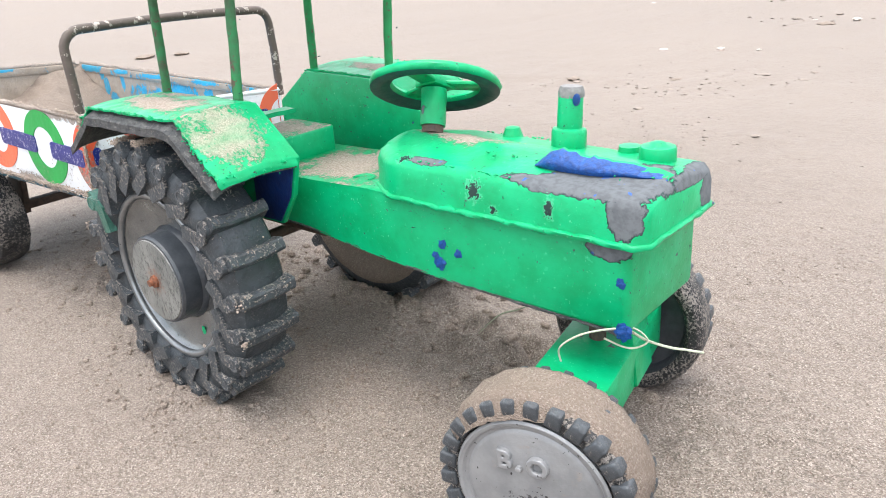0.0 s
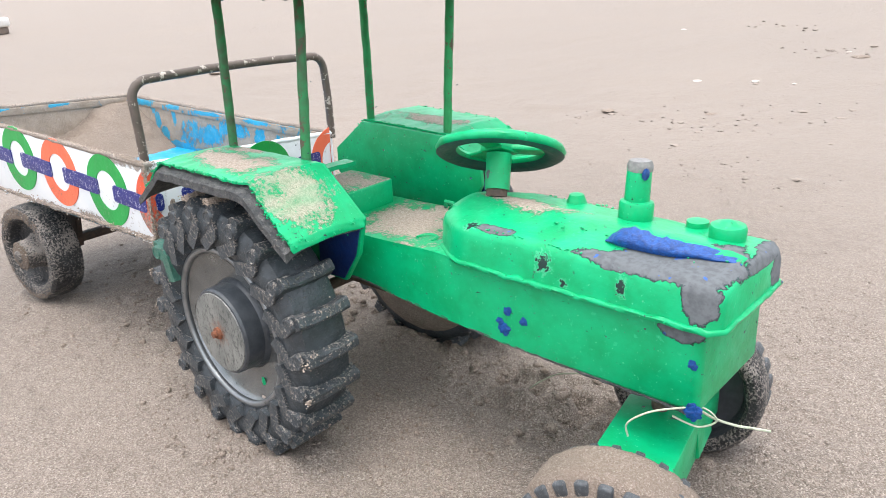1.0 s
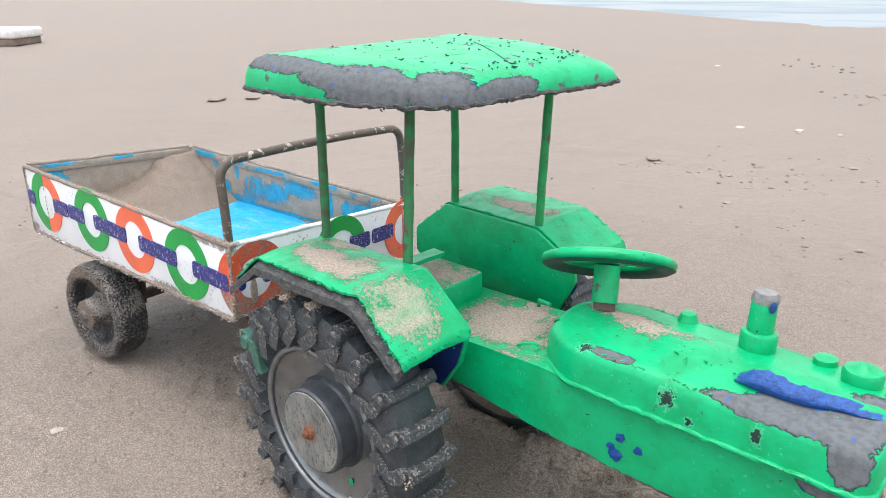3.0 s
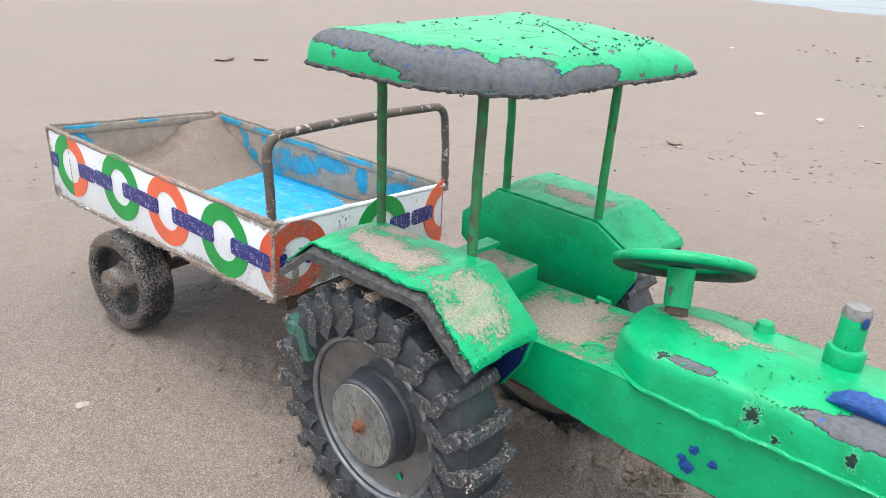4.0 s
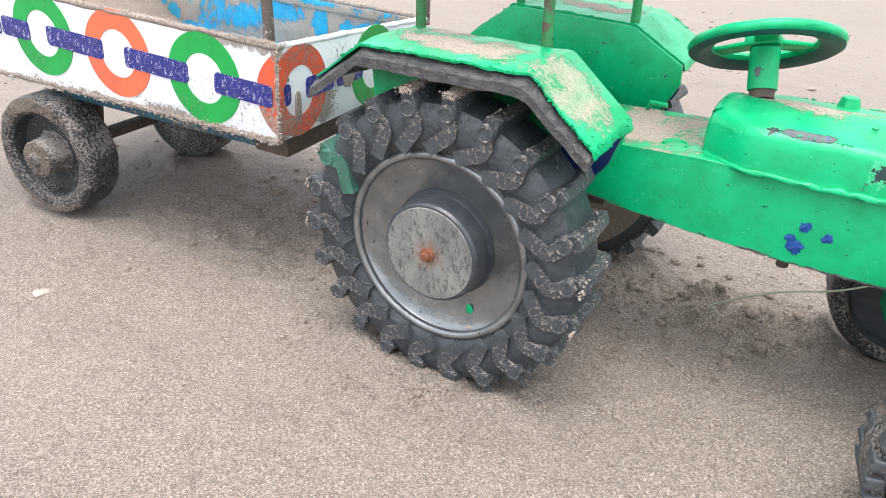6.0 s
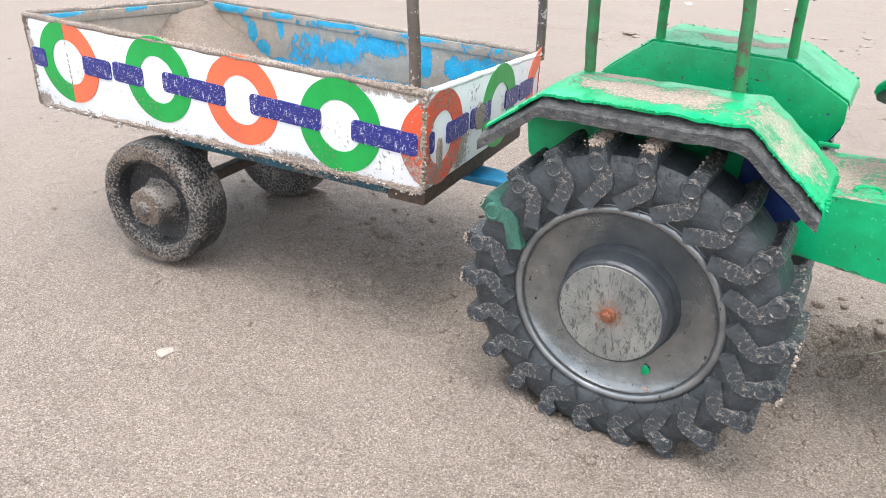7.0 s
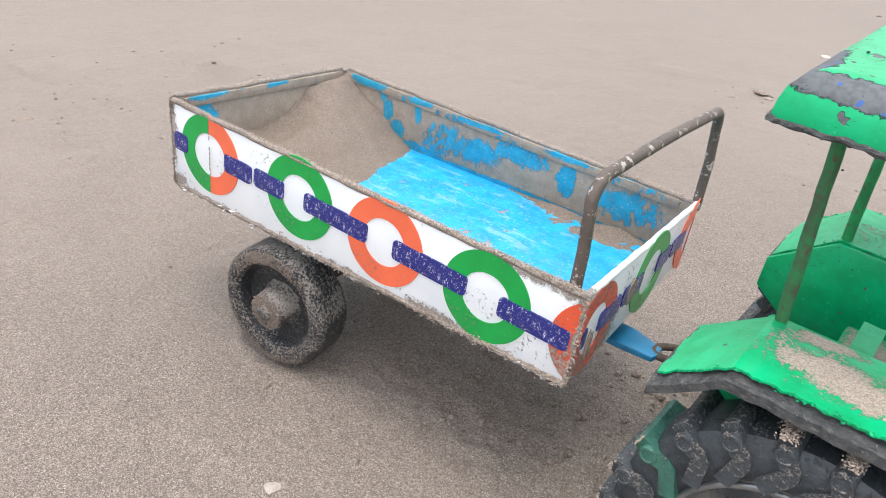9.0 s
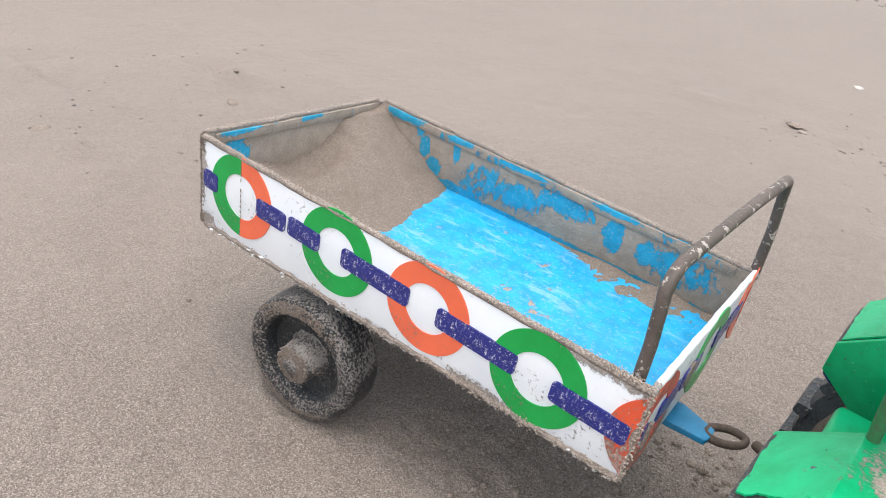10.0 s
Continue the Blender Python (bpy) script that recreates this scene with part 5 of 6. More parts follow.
part("sand_cake", bm, M_CAKE, fw, "crust of brown sand on the tread", 180)


def crumbs(name, items, mat, parent, lab, local=True):
    ob = lumps(name, items, mat)
    ob.parent = parent
    ob["label"] = lab
    return ob


# stray paint on the nearer rear wheel
def daub(parent, at, size, mat, lab, seed):
    bm2 = bmesh.new()
    bmesh.ops.create_icosphere(bm2, subdivisions=2, radius=1)
    for v in bm2.verts:
        k = 1 + 0.5 * noise.noise(v.co * 2.2 + Vector((seed, 0, 0)))
        v.co = Vector((v.co.x * size[0] * k, v.co.y * size[1], v.co.z * size[2] * k))
    return part("paint_daub", bm2, mat, parent, lab, 60, at=pose(*at))


daub(wheel_r, (0.0185, -0.0158, -0.0350), (0.0022, 0.0006, 0.0034), M_SMALL, "green paint spot on the rim", 1.0)
daub(wheel_r, (0.0215, -0.0190, -0.0440), (0.0026, 0.0006, 0.0014), M_DRY, "sandy spot on the rim", 2.0)

# sand clinging to some tread bars of the nearer rear wheel
rng = random.Random(11)
items = []
for deg, count, size, y0, y1 in ((-8, 800, 0.62, -0.029, -0.004), (10, 800, 0.62, -0.029, -0.004), (28, 40, 0.9, -0.02, 0.008), (64, 45, 0.8, -0.015, 0.010), (82, 60, 0.8, -0.02, 0.010), (100, 60, 0.8, -0.02, 0.010), (118, 60, 0.8, -0.024, 0.010), (136, 45, 0.8, -0.02, 0.010), (154, 40, 0.8, -0.02, 0.010), (-60, 30, 0.8, -0.029, -0.02), (-80, 30, 0.9, -0.029, -0.02), (-98, 30, 0.9, -0.029, -0.02), (100, 25, 0.9, -0.03, -0.024), (80, 25, 0.9, -0.03, -0.024)):
    for k in range(count):
        a = radians(5 + 360 / 22 * round((deg - 5) * 22 / 360)) + rng.gauss(0, 0.022)
        y = rng.uniform(y0, y1)
        r = 0.0838 + rng.uniform(-0.0004, 0.0009) + (rng.uniform(0, 0.003) if count > 400 else 0)
        items.append(((r * math.sin(a), y, r * math.cos(a)), rng.uniform(0.0004, 0.0009) * size, k, 0.9))
crumbs("sand_crust", items, M_DRY, wheel_r, "grains of sand stuck to the tread")["kind"] = "stuff"

# a string caught at the nose, and a bent wire under the body
part("string", tube(smooth_line([(0.243, -0.046, 0.070), (0.243, -0.047, 0.078), (0.252, -0.044, 0.0860), (0.264, -0.038, 0.090), (0.272, -0.030, 0.089), (0.277, -0.026, 0.082), (0.270, -0.030, 0.078), (0.260, -0.036, 0.083)], 7), 0.0005, 6), M_STRING, tractor, "loop of pale nylon string", 60)
part("string", tube(smooth_line([(0.268, -0.030, 0.088), (0.274, -0.022, 0.080), (0.281, -0.012, 0.0735), (0.287, -0.005, 0.0705), (0.293, 0.001, 0.068)], 7), 0.0007, 6), M_STRING, tractor, "loose end of pale nylon string", 60)
part("wire", tube(smooth_line([(0.222, -0.008, 0.094), (0.205, -0.004, 0.076), (0.185, 0.004, 0.060), (0.161, 0.0174, 0.044), (0.135, 0.036, 0.02), (0.1174, 0.046, 0.002)], 7), 0.0005, 6), M_STRING, tractor, "thin bent wire reaching the sand", 60)
for x, y, z, r in ((0.1628, -0.0368, 0.0985, 0.0036), (0.1600, -0.0369, 0.1030, 0.0022), (0.1650, -0.0370, 0.1105, 0.0024), (0.1755, -0.0369, 0.1065, 0.0021), (0.2695, -0.0362, 0.0890, 0.0044), (0.2680, -0.0367, 0.1130, 0.0020)):
    bm = bmesh.new()
    bmesh.ops.create_icosphere(bm, subdivisions=3, radius=r)
    for v in bm.verts:
        v.co *= 1 + 0.6 * noise.noise(v.co * 420 + Vector((x * 90, z * 70, 0))) + 0.45 * noise.noise(v.co * 1300 + Vector((z * 90, 0, 4)))
        v.co.y *= 0.16
    part("blue_paint_daub", bm, M_BLUE_FLAP, tractor, "daub of blue paint", 60, at=pose(x, y, z))
part("hitch_eye", tube(smooth_line([(-0.06, 0.0, 0.098), (-0.075, 0.004, 0.095), (-0.088, 0.012, 0.092)], 6), 0.003, 8), M_BROWN, tractor, "brown hitch rod", 60)

# ---- toy trailer ----
TL = pose(-0.6634, 0.2652, 0.0, 0, 0, 6.4) @ Matrix.Translation((0, 0, 0.134)) @ pose(0, 0, 0, -1.0, 1.1, 0) @ Matrix.Translation((0, 0, -0.134))
trailer = thing("toy_trailer", TL, "white toy trailer with painted rings, blue inside and holding sand", "toy trailer")
ZB, ZT, XB, XF, YW, TH = 0.1035, 0.1645, -0.168, 0.161, 0.0937, 0.0028


def top_z(y, x=0.0):
    """The rim stands lower along the left wall and rises towards the back."""
    return ZT - 0.0115 * (y + YW) / (2 * YW) - 0.020 * x


def wall_bm(x0, x1, y0, y1, outer):
    """A sheet-metal wall, white outside and crusted blue inside."""
    bm2 = bmesh.new()
    low = [bm2.verts.new((x, y, ZB)) for x, y in ((x0, y0), (x1, y0), (x1, y1), (x0, y1))]
    high = [bm2.verts.new((x, y, top_z(y, x))) for x, y in ((x0, y0), (x1, y0), (x1, y1), (x0, y1))]
    bm2.faces.new(low), bm2.faces.new(high[::-1])
    for i in range(4):
        bm2.faces.new((low[i], high[i], high[(i + 1) % 4], low[(i + 1) % 4]))
    bmesh.ops.bevel(bm2, geom=list(bm2.edges), offset=0.0007, segments=2, affect="EDGES", profile=0.5)
    bmesh.ops.recalc_face_normals(bm2, faces=bm2.faces)
    for f in bm2.faces:
        nrm = f.normal
        if nrm.dot(Vector(outer)) < -0.5:
            f.material_index = 1
        elif nrm.z > 0.5:
            f.material_index = 2
    return bm2


SKIN = [M_WHITE, M_WALL_IN, M_EDGE]
side_r = part("side_panel", wall_bm(XB + 0.004, XF, -YW, -YW + TH, (0, -1, 0)), SKIN, trailer, "white side panel with a chain of painted rings", 40)
part("side_panel", wall_bm(XB + 0.004, XF, YW - TH, YW, (0, 1, 0)), SKIN, trailer, "side panel, crusted blue inside", 40)
front_p = part("front_panel", wall_bm(XF - TH, XF + 0.0004, -YW + TH, YW - TH, (1, 0, 0)), SKIN, trailer, "white front panel with painted rings", 40)
part("rear_panel", wall_bm(XB, XB + TH, -YW + 0.006, YW - 0.006, (-1, 0, 0)), SKIN, trailer, "rear panel, crusted with sand inside", 40)
for s in (-1, 1):
    arc = [(XB + 0.006 - 0.006 * math.cos(radians(a)), s * (YW - 0.006 + 0.006 * math.sin(radians(a)))) for a in range(0, 91, 15)]
    inn = [(XB + 0.006 - 0.0034 * math.cos(radians(a)), s * (YW - 0.006 + 0.0034 * math.sin(radians(a)))) for a in range(90, -1, -15)]
    part("corner", prism(arc + inn, ZB, top_z(s * YW, XB) - 0.001, "z"), M_WHITE if s < 0 else M_EDGE, trailer, "", 40)
part("floor_panel", block(XB + 0.002, XF - 0.002, -YW + TH, YW - TH, ZB, ZB + 0.003), M_FLOOR_IN, trailer, "bright blue trailer floor, scuffed", 40)
# rolled sandy rim
for p, q in (((XB + 0.006, -YW + 0.001), (XF, -YW + 0.001)), ((XB + 0.006, YW - 0.001), (XF, YW - 0.001)), ((XB + 0.001, -YW + 0.006), (XB + 0.001, YW - 0.006)), ((XF - 0.001, -YW), (XF - 0.001, YW))):
    pts = [Vector((p[0] + (q[0] - p[0]) * i / 40, p[1] + (q[1] - p[1]) * i / 40, top_z(p[1] + (q[1] - p[1]) * i / 40, p[0] + (q[0] - p[0]) * i / 40) + 0.0007 * noise.noise((i * 0.5, p[0] * 20, p[1] * 20)))) for i in range(41)]
    part("rim", tube(pts, 0.0021, 8, wob=0.35), M_EDGE if p[0] != q[0] or p[0] < 0 else M_WHITE, trailer, "sandy rolled rim", 60)
# folded strips below the rim, inside
for x0, x1, y0, y1 in ((XB + 0.012, XF - 0.012, YW - TH - 0.0016, YW - TH + 0.0002), (XB + TH - 0.0002, XB + TH + 0.0016, -YW + 0.012, YW - 0.012)):
    pts4 = [(x0, y0), (x1, y0), (x1, y1), (x0, y1)]
    bm = bmesh.new()
    low = [bm.verts.new((x, y, top_z(y, x) - 0.0085)) for x, y in pts4]
    high = [bm.verts.new((x, y, top_z(y, x) - 0.0012)) for x, y in pts4]
    bm.faces.new(low), bm.faces.new(high[::-1])
    for i in range(4):
        bm.faces.new((low[i], high[i], high[(i + 1) % 4], low[(i + 1) % 4]))
    bmesh.ops.bevel(bm, geom=list(bm.edges), offset=0.0005, segments=2, affect="EDGES", profile=0.5)
    part("rim_fold", bm, M_FOLD, trailer, "folded strip under the rim, blue paint showing", 40)
# bottom hem
for yy in (-YW + 0.0005,):
    pts = [Vector((XB + 0.008 + (XF - XB - 0.008) * i / 60, yy, ZB + 0.0012 * noise.noise((i * 0.9, 3, 1)))) for i in range(61)]
    part("hem", tube(pts, 0.0019, 6, wob=0.6), M_EDGE, trailer, "sandy lower edge", 60)


def ring_bm(r0, r1, a0=0.0, a1=360.0, clip=None):
    """A flat painted ring in the x-z plane, 0.3 mm thick, cut off at clip."""
    bm2 = bmesh.new()
    n = max(12, int((a1 - a0) / 6))
    ang = [radians(a0 + (a1 - a0) * i / n) for i in range(n + 1)]
    lim = (lambda v: min(max(v, clip[0]), clip[1])) if clip else (lambda v: v)
    rows2 = [[bm2.verts.new((lim(r * math.cos(a)), y, r * math.sin(a))) for a in ang] for r, y in ((r0, -0.0003), (r1, -0.0003), (r1, 0.0004), (r0, 0.0004))]
    for p2, q2 in zip(rows2, rows2[1:] + rows2[:1]):
        for i in range(n):
            bm2.faces.new((p2[i], p2[i + 1], q2[i + 1], q2[i]))
    return bm2


RZ = 0.1345
side_face = Matrix.Translation((0, -YW - 0.0004, 0))
def chain_z(x):
    """The painted chain runs downhill towards the front."""
    return float(np.interp(x, (-0.124, -0.039, 0.031, 0.104, 0.157), (0.1396, 0.1396, 0.1371, 0.1335, 0.1310)))


for x, mm, a0, a1 in ((0.1043, M_RING_GREEN, 0, 360), (0.0310, M_RED, 0, 360), (-0.0393, M_RING_GREEN, 0, 360), (-0.1240, M_RED, -90, 90), (-0.1240, M_RING_GREEN, 90, 270)):
    part("painted_ring", ring_bm(0.0158, 0.0287, a0, a1), mm, side_r, "green ring" if mm is M_RING_GREEN else "orange-red ring", None, at=side_face @ pose(x, 0, chain_z(x)))
part("painted_ring", ring_bm(0.0158, 0.0285, 0, 360, (-1, -0.0135)), M_RED_CORNER, side_r, "orange-red ring round the corner", None, at=side_face @ pose(XF + 0.013, 0, RZ - 0.002) @ Matrix.Diagonal((1, 1, 1, 1)))


def link_bm(x0, x1, z0, z1):
    return prism([(x, z) for x, z in rounded(x0, x1, z0, z1, 0.0028, 3)], -0.0007, 0.0003, "y")


for x0, x1 in ((-0.1605, -0.1465), (-0.1090, -0.0825), (-0.0800, -0.0528), (-0.0345, 0.0180), (0.0380, 0.0914), (0.1130, 0.1575)):
    xm = (x0 + x1) / 2
    part("painted_link", link_bm(x0 - xm, x1 - xm, -0.0067, 0.0067), M_LINK, side_r, "", None, at=side_face @ pose(xm, 0, chain_z(xm), 0, 2.1, 0))
front_face = Matrix.Translation((XF + 0.0008, 0, 0)) @ pose(0, 0, 0, 0, 0, 90)
for y, mm, clip in ((-0.0735, M_RED_CORNER, (-0.0195, 1)), (0.0135, M_RING_GREEN, None), (0.094, M_RED, (-1, -0.0045))):
    part("painted_ring", ring_bm(0.0158, 0.0285, 0, 360, clip), mm, front_p, "green ring" if mm is M_RING_GREEN else "orange-red ring", None, at=front_face @ pose(y, 0, RZ - 0.003 - 0.025 * (y + 0.0735)))
for y0, y1 in ((-0.0895, -0.083), (-0.067, -0.037), (-0.033, -0.002), (0.0235, 0.047), (0.050, 0.076)):
    part("painted_link", link_bm(y0, y1, RZ - 0.0095 - 0.012 * (y0 + 0.07), RZ + 0.0035 - 0.012 * (y0 + 0.07)), M_LINK, front_p, "", None, at=front_face)

# torn grey tape on the front
for y, z, r, hgt in ((-0.020, RZ - 0.004, 0.0075, 0.0085), (-0.076, RZ - 0.013, 0.0028, 0.010)):
    pts2 = [(y + r * math.cos(a) * (1 + 0.25 * noise.noise((a * 2, y * 50, 0))), z + hgt * math.sin(a) * (1 + 0.2 * noise.noise((a * 3, y * 50, 4)))) for a in (2 * math.pi * i / 22 for i in range(22))]
    part("tape_patch", prism(pts2, -0.0012, 0.0004, "y"), M_EDGE, front_p, "torn grey patch", None, at=front_face)

# hoop at the front
HR, HL, HTOP = Vector((0.151, -0.086, 0)), Vector((0.1595, 0.0945, 0)), 0.2185
pts = [Vector((HR.x, HR.y, 0.140)), Vector((HR.x - 0.001, HR.y, 0.18)), Vector((HR.x - 0.003, HR.y, HTOP - 0.014))]
pts += [Vector((HR.x - 0.0035, HR.y + 0.014 - 0.014 * math.cos(radians(a)), HTOP - 0.014 + 0.014 * math.sin(radians(a)))) for a in range(15, 91, 15)]
pts += [Vector((HR.x - 0.0035 + (HL.x - HR.x) * i / 12, HR.y + 0.014 + (HL.y - HR.y - 0.028) * i / 12, HTOP + 0.0015 * math.sin(i / 12 * math.pi))) for i in range(1, 12)]
pts += [Vector((HL.x - 0.0035, HL.y - 0.014 + 0.014 * math.sin(radians(a)), HTOP - 0.014 + 0.014 * math.cos(radians(a)))) for a in range(0, 91, 15)]
pts += [Vector((HL.x - 0.001, HL.y, 0.18)), Vector((HL.x, HL.y, 0.145))]
part("hoop", tube(pts, 0.0034, 12, wob=0.05), M_PIPE, trailer, "bent brown steel pipe hoop with chipped paint", 60)

# underframe, axle, wheels
part("underframe", block(-0.058, 0.1275, -0.0770, 0.0780, 0.0885, 0.1034, 0.0012), M_TEAL, trailer, "dark teal underframe", 40)
part("cross_block", block(0.128, 0.155, -0.0790, 0.080, 0.087, 0.1033, 0.002), M_BROWN, trailer, "rusty brown cross block", 40)
part("axle", block(-0.066, -0.056, -0.075, 0.058, 0.0425, 0.0505, 0.001), M_BROWN, trailer, "brown square axle", 40)
for s in (-1, 1):
    part("axle_bracket", prism([(-0.069, 0.040), (-0.053, 0.040), (-0.045, 0.092), (-0.077, 0.092)], s * 0.050 - 0.003, s * 0.050 + 0.003, "y", 0.0012), M_BROWN, trailer, "brown axle bracket", 40)


def trailer_wheel(m, lab):
    prof = [(0.0340, -0.0130), (0.0370, -0.0155), (0.0440, -0.0160), (0.0475, -0.0135), (0.0485, -0.008), (0.0485, 0.010), (0.0470, 0.0145), (0.0430, 0.016), (0.0300, 0.015), (0.0, 0.012)]
    w = part("trailer_wheel", lathe(prof, 56, wob=0.0007), M_TYRE_SANDY, trailer, lab, 40, at=m)
    part("wheel_dish", lathe([(0.0342, -0.0128), (0.0325, -0.0090), (0.0310, -0.0045), (0.0250, -0.0030), (0.0160, -0.0035), (0.0150, -0.0060)], 48, wob=0.0004), M_DISH, w, "dark recessed wheel face", 40)
    bm2 = lathe([(0.0180, -0.0035), (0.0155, -0.0060), (0.0146, -0.0120), (0.0142, -0.0180), (0.0120, -0.0212), (0.0085, -0.0218), (0.0066, -0.0214), (0.0060, -0.0240), (0.0040, -0.0252), (0, -0.0250)], 30, wob=0.0020)
    part("hub_knob", bm2, M_SANDY_HUB, w, "sand-caked hub knob", 60)
    its = []
    for k in range(170):
        a3 = rng.uniform(0, 2 * math.pi)
        if k % 3:
            r3, y3 = rng.uniform(0.003, 0.0135), -0.0222
        else:
            r3, y3 = 0.0148, rng.uniform(-0.021, -0.008)
        its.append(((r3 * math.cos(a3), y3, r3 * math.sin(a3)), rng.uniform(0.0003, 0.0008), k, 0.9))
    for k in range(200):
        a3, r3 = rng.uniform(0, 2 * math.pi), rng.gauss(0.0415, 0.003)
        its.append(((r3 * math.cos(a3), -0.0160, r3 * math.sin(a3)), rng.uniform(0.0002, 0.0005), k, 0.9))
    crumbs("sand_crust", its, M_DRY, w, "grains of sand stuck to the wheel")["kind"] = "stuff"
    its = []
    for k in range(900):
        a3 = radians(rng.gauss(100, 26) if k % 3 else rng.gauss(255, 28))
        r3 = rng.uniform(0.0365, 0.0462) if k % 3 else rng.uniform(0.042, 0.0465)
        its.append(((r3 * math.cos(a3), -0.0156 + 0.02 * abs(r3 - 0.041), r3 * math.sin(a3)), rng.uniform(0.0004, 0.0010), k, 0.9))
    for k in range(520):
        a3, r3 = rng.uniform(0, 2 * math.pi), 0.0138 * math.sqrt(rng.random())
        its.append(((r3 * math.cos(a3), -0.0215 - 0.0028 * (1 - r3 / 0.0138), r3 * math.sin(a3)), rng.uniform(0.0004, 0.0011), k, 0.9))
    crumbs("sand_cake", its, M_CAKE, w, "damp sand caked on the tyre lip and hub")["kind"] = "stuff"
    return w


trailer_wheel(pose(-0.058, -0.0850, 0.0465, 0, 0, 3) @ Matrix.Scale(0.95, 4), "dark rubber trailer wheel crusted with sand")
trailer_wheel(pose(-0.060, 0.058, 0.0465, 0, 0, 180) @ Matrix.Scale(0.95, 4), "dark rubber trailer wheel crusted with sand")

# sand and flaking paint along the trailer's rim and hem
items = []
for k in range(1700):
    q = rng.random()
    if q < 0.45:
        x, y = rng.uniform(XB + 0.004, XF), -YW + 0.001 + rng.gauss(0, 0.0011)
    elif q < 0.62:
        x, y = XB + 0.001 + rng.gauss(0, 0.001), rng.uniform(-YW + 0.004, YW - 0.004)
    elif q < 0.8:
        x, y = rng.uniform(XB, XF), YW - 0.001 + rng.gauss(0, 0.001)
    else:
        x, y = XF - abs(rng.gauss(0, 0.02)), -YW + 0.001 + rng.gauss(0, 0.0012)
    items.append(((x, y, top_z(y, x) + 0.0019 + rng.gauss(0, 0.0005)), rng.uniform(0.0002, 0.0006), k, 0.8))
crumbs("sand_crust", items, M_DRY, trailer, "sand stuck along the rim")["kind"] = "stuff"
items = []
for k in range(700):
    x = XB + 0.008 + (XF - XB - 0.008) * rng.random() ** 0.8
    items.append(((x, -YW - 0.0012 + rng.gauss(0, 0.0004), ZB + rng.gauss(0.0004, 0.0018)), rng.uniform(0.0002, 0.0007), k, 1.0))
for k in range(420):
    items.append(((XF + rng.gauss(0, 0.0008), -YW - 0.0004 + rng.gauss(0, 0.0006), rng.uniform(ZB, ZT - 0.003)), rng.uniform(0.0003, 0.0008), k, 1.0))
crumbs("sand_crust", items, M_DRY, trailer, "sand stuck along the lower edge")["kind"] = "stuff"
items = []
for k in range(420):
    a = radians(rng.uniform(-10, 100))
    z = rng.choice((ZB + abs(rng.gauss(0, 0.004)), top_z(-YW, XB) - abs(rng.gauss(0, 0.005)), rng.uniform(ZB, ZT)))
    items.append(((XB + 0.006 - 0.0062 * math.cos(a), -YW + 0.006 - 0.0062 * math.sin(a), z), rng.uniform(0.0004, 0.0013) * (0.6 if a > 1.1 else 1), k, 1.0))
crumbs("sand_crust", items, M_CAKE, trailer, "damp sand caked on the rear corner")["kind"] = "stuff"
bm = bmesh.new()
for i in range(14):
    z = 0.1125 + 0.054 * i / 14
    if noise.noise((i * 1.7, 6, 2)) > -0.25:
        tube([Vector((-0.1240 + 0.0006 * noise.noise((i * 0.9 + k, 1, 1)), -YW - 0.0008, z + 0.0013 * k)) for k in range(3)], 0.00032, 5, bm, 0.4)
part("print_seam", bm, M_EDGE, side_r, "worn joint in the printed rings", 60)
shreds("flaked_paint", [(rng.uniform(XB + 0.01, XF), -YW - 0.0004, ZB + rng.gauss(-0.0008, 0.0009)) for k in range(110)], 0.0024, trailer, 9, M_WHITE)

# drawbar with a ring
part("drawbar", prism([(0.140, -0.004), (0.160, -0.004), (0.183, -0.003), (0.1850, 0.004), (0.1845, 0.0115), (0.162, 0.0195), (0.140, 0.0195)], 0.0775, 0.0818, "z", 0.0009), M_BAR_BLUE, trailer, "blue flat drawbar", 40)
ring_turn = Matrix.Rotation(radians(32), 3, "Z")
eye = [Vector((0.1910, 0.0132, 0.0796)) + ring_turn @ Vector((0.0125 * math.cos(a), 0.0072 * math.sin(a), 0)) for a in (2 * math.pi * i / 28 for i in range(29))]
part("drawbar_eye", tube(eye, 0.0026, 10, wob=0.12), M_BROWN, trailer, "rusty drawbar ring", 60)
part("drawbar_bracket", block(0.136, 0.150, -0.006, 0.022, 0.0815, 0.0875, 0.001), M_BROWN, trailer, "brown bracket over the drawbar", 40)

